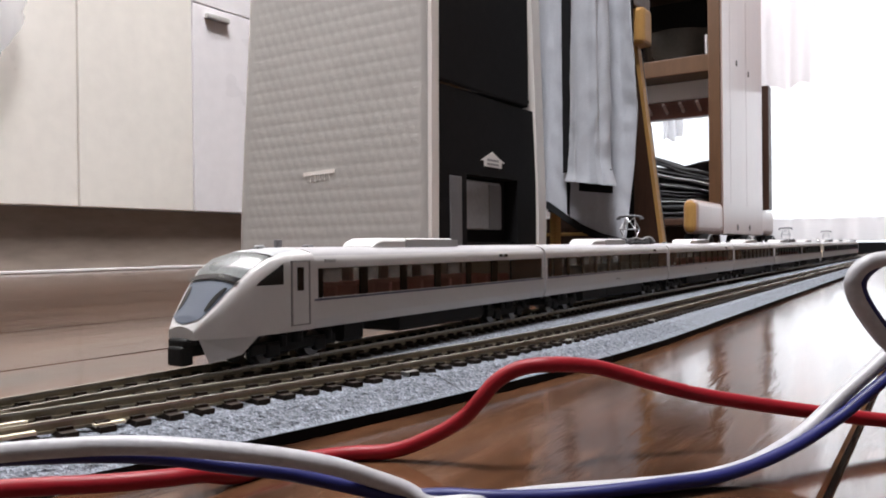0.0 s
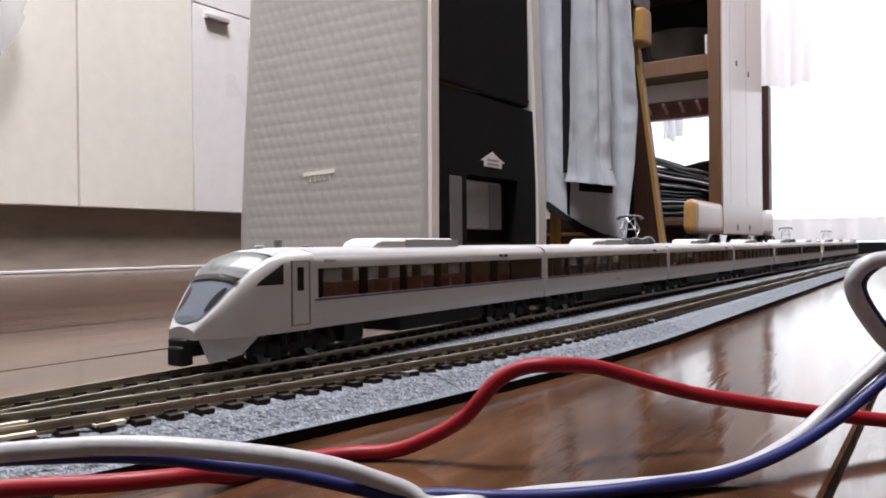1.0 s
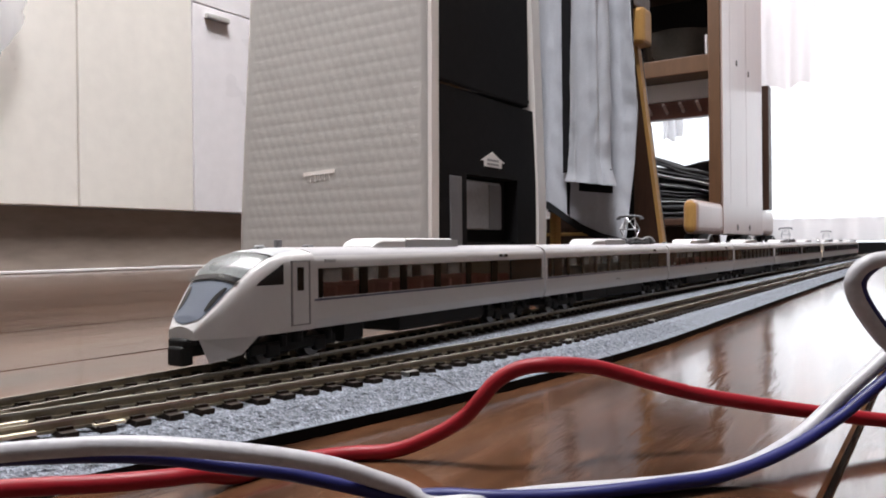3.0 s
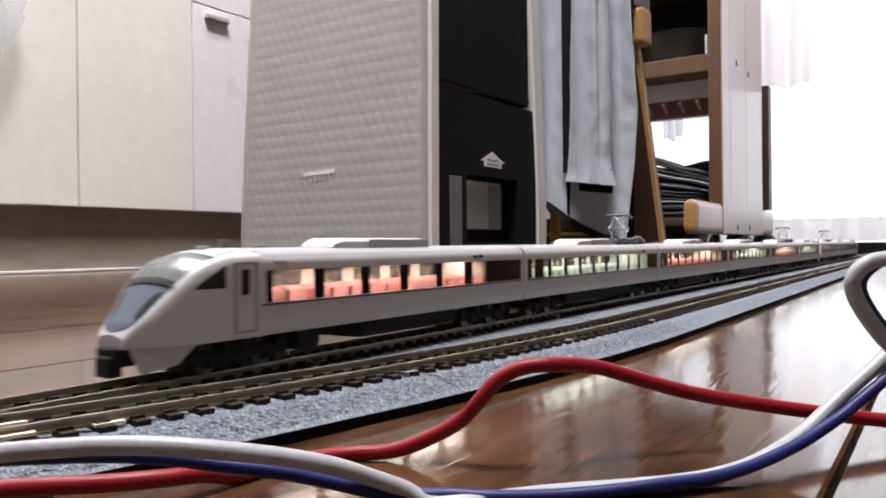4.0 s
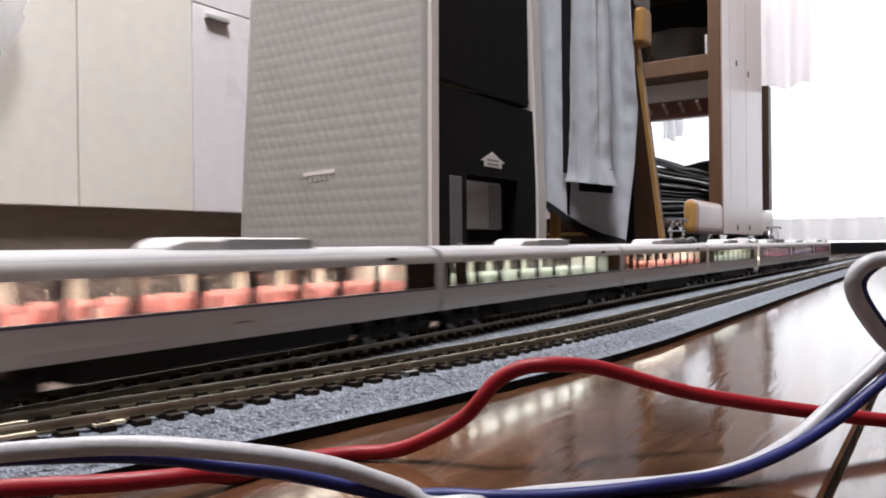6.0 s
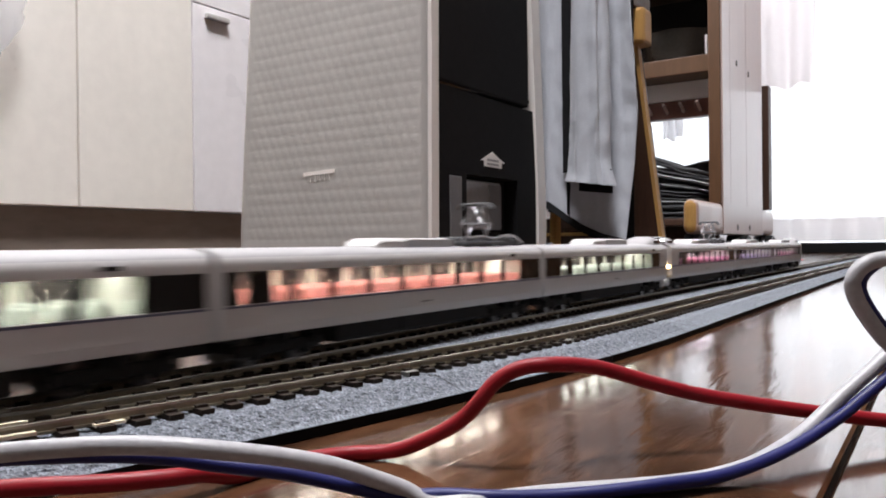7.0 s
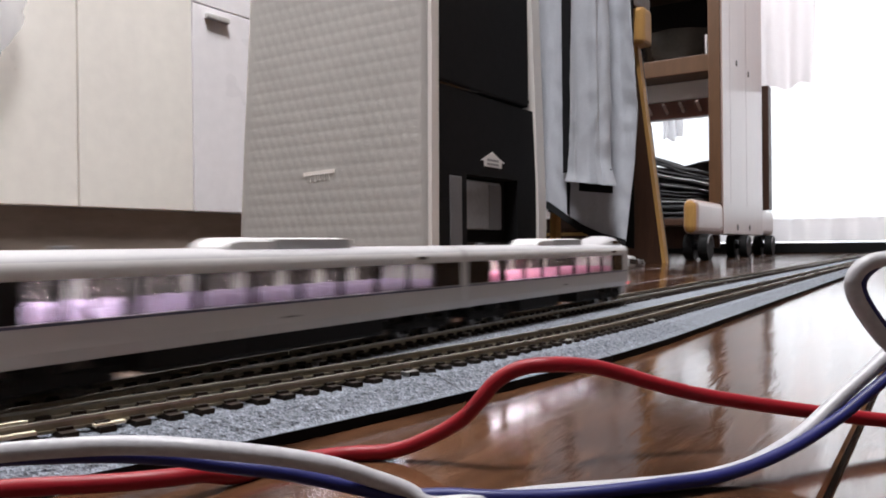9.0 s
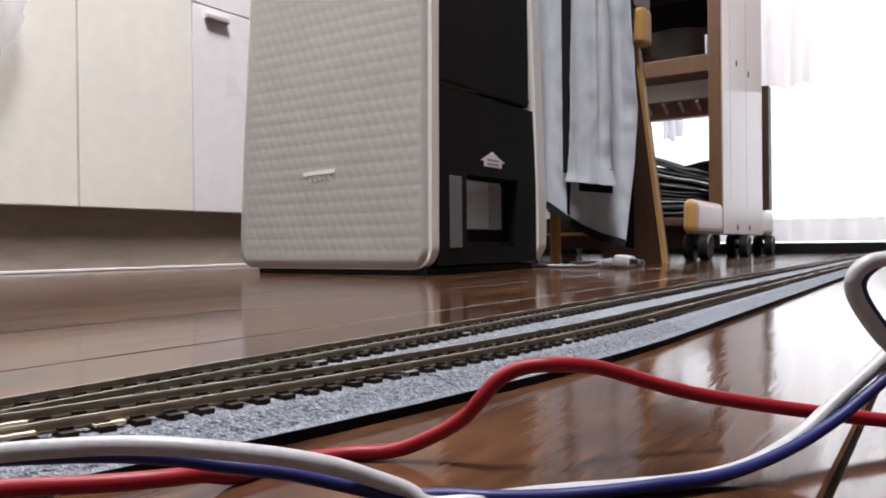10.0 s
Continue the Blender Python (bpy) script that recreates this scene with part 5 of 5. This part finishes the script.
    surface(bm, 40, len(prof) - 1, lambda u, v: Vector((-0.475 + prof[round(v * 8)][0] * math.cos(2 * math.pi * u), 1.66 + prof[round(v * 8)][0] * math.sin(2 * math.pi * u), prof[round(v * 8)][1])))
    bmesh.ops.remove_doubles(bm, verts=bm.verts[:], dist=0.0001)
    tagged(part("bowl", bm, M_BOWL, smooth=True), "dark metal bowl standing on trolley shelf", "bowl")
    # chrome cup added to make the small glint beside the bowl
    bm = bmesh.new()
    cyl(bm, (-0.396, 1.575, 0.4005), (-0.396, 1.575, 0.447), 0.008, 0.009, 20)
    tagged(part("glint_cup", bm, M_CHROME), "small shiny cup standing in for a glint", "cup")
    # dark roll added behind the papers to block window light between them
    bm = bmesh.new()
    surface(bm, 30, 24, lambda u, v: Vector((-0.400 - 0.25 * u, 1.80 + 0.035 * math.copysign(abs(math.cos(2 * math.pi * v)) ** 0.5, math.cos(2 * math.pi * v)),
                                             0.1505 + 0.070 * math.copysign(abs(math.sin(2 * math.pi * v)) ** 0.5, math.sin(2 * math.pi * v)) * (1 + 0.10 * math.sin(9 * u)) * 0.9)))
    tagged(part("gap_blocker", bm, M_PAPER, smooth=True), "added dark roll behind newspapers blocking window light", "cloth")
    # folded newspapers, a loose leaning stack
    rnd = random.Random(8)
    z = 0.0805
    for k in range(13):
        d = 0.0045 + 0.0085 * rnd.random() ** 1.5
        w = 0.140 + 0.07 * rnd.random()
        bm = bmesh.new()
        sag, ph = 0.024 * (k / 12) ** 1.3, rnd.random() * 6

        def sheet(u, v, w=w, d=d, z=z, sag=sag, ph=ph):
            x = -0.394 - 0.014 * (1 + math.sin(ph)) - w * u
            a = 2 * math.pi * v
            end = min(1, 8 * u + 0.35, 8 * (1 - u) + 0.3)
            return Vector((x, 1.665 + 0.075 * math.copysign(abs(math.cos(a)) ** 0.4, math.cos(a)), z + d / 2 + d * 0.47 * end * math.copysign(abs(math.sin(a)) ** 0.6, math.sin(a)) + sag * (2.4 * u) + (0.002 + 0.0002 * k) * noise.noise(Vector((u * 4, 0.3 * k, 2.0))) ))
        g = surface(bm, 24, 20, sheet)
        bmesh.ops.remove_doubles(bm, verts=bm.verts[:], dist=0.00005)
        for ring in (g[0], g[-1]):
            vs = [v for v in ring[:-1] if v.is_valid]
            if len(vs) > 2:
                bm.faces.new(vs)
        n = tagged(part("newspaper", bm, M_PAPERL if k in (3, 7, 9) else M_PAPER, smooth=True), "folded dark newsprint in a stack on trolley shelf", "newspaper", "newspapers")
        z += d + 0.0002


trolley()


def towels():
    # thin cloths on a drying rail before the window
    r = thing("drying_rail", (0, 0, 0), "white drying rail near the bright window", "drying rack")
    bm = bmesh.new()
    cyl(bm, (-1.0, 2.02, 0.70), (0.15, 2.02, 0.70), 0.006, n=12)
    part("bar", bm, M_WHITE, r)
    for x in (-1.0, 0.15):
        bm = bmesh.new()
        cyl(bm, (x, 2.02, 0.0), (x, 2.02, 0.71), 0.006, n=12)
        part("post", bm, M_WHITE, r)
    for x0, x1, z0 in ((-0.385, -0.268, 0.408), (-0.11, 0.10, 0.43), (-0.625, -0.575, 0.305)):
        bm = bmesh.new()
        surface(bm, 40, 30, lambda u, v: Vector((x0 + (x1 - x0) * u + 0.02 * v * u, 2.012 + 0.010 * math.sin(u * 14 + v) * (1 - 0.5 * v), z0 + 0.006 * math.sin(9 * u) + (0.705 - z0) * v)))
        thick(bm, 0.0015)
        tagged(part("towel", bm, M_SHEER if x1 < -0.5 else M_TOWEL, smooth=True), "thin white towel hanging on drying rail", "towel", "towels")


towels()


# ---- wires in front ----
RED = [(-0.0924, 0.042, 0.0036), (-0.0912, 0.0451, 0.0034), (-0.0868, 0.0492, 0.0034), (-0.0827, 0.0538, 0.0032), (-0.0792, 0.059, 0.003), (-0.0782,
    0.0633, 0.0025), (-0.0777, 0.0684, 0.001), (-0.0772, 0.0759, 0), (-0.0746, 0.08, 0), (-0.0719, 0.0842, 0.0002), (-0.0665, 0.0878, 0.0015), (-0.0611,
    0.0901, 0.0039), (-0.0572, 0.0915, 0.0065), (-0.0546, 0.0921, 0.0094), (-0.0527, 0.0933, 0.0119), (-0.05, 0.0951, 0.0136), (-0.0464, 0.0975, 0.0141),
    (-0.0429, 0.1034, 0.0133), (-0.0397, 0.1073, 0.0119), (-0.0359, 0.111, 0.0102), (-0.0314, 0.1152, 0.0085), (-0.0253, 0.1204, 0.0069), (-0.0184,
    0.1261, 0.0054), (-0.0127, 0.1304, 0.0043), (-0.0079, 0.1342, 0.0035), (0.0002, 0.1401, 0.0022), (0.02, 0.125, 0.002), (0.05, 0.125, 0)]
WHITE = [(-0.0836, 0.037, 0.0097), (-0.0809, 0.04, 0.0102), (-0.0765, 0.0435, 0.0105), (-0.0721, 0.047, 0.0106), (-0.0677, 0.0505, 0.0103), (-0.0639,
    0.0547, 0.0094), (-0.0604, 0.0595, 0.0081), (-0.0571, 0.064, 0.0065), (-0.055, 0.0684, 0.0043), (-0.053, 0.0715, 0.0026), (-0.0504, 0.0732, 0.0008),
    (-0.0462, 0.0762, -0.0001), (-0.0421, 0.0811, -0.0003), (-0.0382, 0.0854, 0.0002), (-0.034, 0.0894, 0.0007), (-0.0292, 0.0944, 0.001), (-0.0251,
    0.0995, 0.0012), (-0.0214, 0.1049, 0.002), (-0.0182, 0.1106, 0.0036), (-0.016, 0.1145, 0.0053), (-0.0136, 0.1181, 0.0079), (-0.0111, 0.1213, 0.0105),
    (-0.0085, 0.1248, 0.0131), (-0.0052, 0.1294, 0.0166), (-0.0011, 0.1357, 0.0196)]
BLUE = [(-0.0853, 0.0377, 0.009), (-0.0829, 0.041, 0.0091), (-0.079, 0.0448, 0.009), (-0.0744, 0.0484, 0.0089), (-0.0698, 0.0521, 0.0084), (-0.0655,
    0.0561, 0.0072), (-0.0619, 0.0609, 0.0058), (-0.0585, 0.0655, 0.004), (-0.0554, 0.0693, 0.0024), (-0.0527, 0.0717, 0.0018), (-0.0491, 0.0747, 0.0017),
    (-0.0442, 0.0779, 0.0014), (-0.0391, 0.0825, 0.0011), (-0.0338, 0.0871, 0.0013), (-0.0286, 0.0924, 0.0016), (-0.0245, 0.0975, 0.0017), (-0.021,
    0.1028, 0.0023), (-0.0173, 0.1089, 0.0037), (-0.0145, 0.1137, 0.0053), (-0.0118, 0.1178, 0.0073), (-0.0094, 0.1213, 0.0095), (-0.0068, 0.1248,
    0.0118), (-0.0025, 0.1312, 0.0154)]
LOOP_WHITE = [(0.004, 0.142, 0.0225), (0.012, 0.136, 0.0255), (0.012, 0.126, 0.028), (0.004, 0.1195, 0.029), (-0.0021, 0.116, 0.0288), (-0.0046,
    0.1144, 0.0288), (-0.0065, 0.1131, 0.0286), (-0.0082, 0.112, 0.0282), (-0.0095, 0.1111, 0.0271), (-0.0101, 0.1107, 0.0255), (-0.0097, 0.1109,
    0.0235), (-0.0087, 0.1116, 0.0214), (-0.0074, 0.1125, 0.0192), (-0.0059, 0.1135, 0.0172), (-0.0034, 0.115, 0.0147), (0.004, 0.117, 0.01), (0.02,
    0.117, 0.003), (0.05, 0.112, 0)]
LOOP_BLUE = [(0.004, 0.1425, 0.019), (0.013, 0.137, 0.024), (0.013, 0.128, 0.028), (0.004, 0.121, 0.0296), (-0.0022, 0.1177, 0.0294), (-0.0046,
    0.1165, 0.0292), (-0.0066, 0.1154, 0.0286), (-0.0081, 0.1145, 0.0276), (-0.0092, 0.1137, 0.0263), (-0.0095, 0.1135, 0.0246), (-0.0088, 0.114,
    0.0226), (-0.0077, 0.1147, 0.0206), (-0.0065, 0.1155, 0.0187), (-0.0047, 0.1166, 0.0163), (0.003, 0.119, 0.011), (0.02, 0.12, 0.003), (0.05,
    0.115, 0)]


def wires():
    tagged(part("red_wire", wire_bm(RED, 0.00110), M_RED, smooth=True), "red feeder wire humped over the dark floor", "wire")
    tagged(part("white_wire", wire_bm(WHITE + LOOP_WHITE, 0.00102), M_WHITEW, smooth=True), "white feeder wire paired with blue one on floor", "wire")
    tagged(part("blue_wire", wire_bm(BLUE + LOOP_BLUE, 0.00082), M_BLUE, smooth=True), "dark blue feeder wire paired with white one", "wire")


wires()


# ---- what moves ----
# seconds, metres that the train has run
RUN = [(0, 0), (3.6, 0), (3.8, 0.0022), (3.9, 0.0072), (4.0, 0.0150), (4.1, 0.0240), (4.2, 0.0338), (4.3, 0.0453), (4.5, 0.0713), (5.0, 0.1525), (5.5, 0.2415), (5.7, 0.2805),
       (6.25, 0.3915), (6.8, 0.5070), (7.0, 0.5515), (7.5, 0.6650), (8.0, 0.7797), (8.5, 0.8925), (9.0, 1.0180), (9.5, 1.1480), (9.8, 1.2330), (10.0, 1.2900)]
# seconds, degrees by which the light bars are turned up
POWER = [(0, 180), (3.6, 180), (3.75, 130), (3.85, 75), (3.95, 25), (4.1, 0), (10, 0)]


def motions():
    for car in TRAIN:
        at = car.matrix_basis.copy()
        walk(car, [(t, Matrix.Translation((0, -d, 0)) @ at) for t, d in RUN])
    for bar in LIGHT_BARS:
        p = bar.location.copy()
        walk(bar, [(t, pose(p.x, p.y, p.z, 0, a, 0)) for t, a in POWER])


motions()
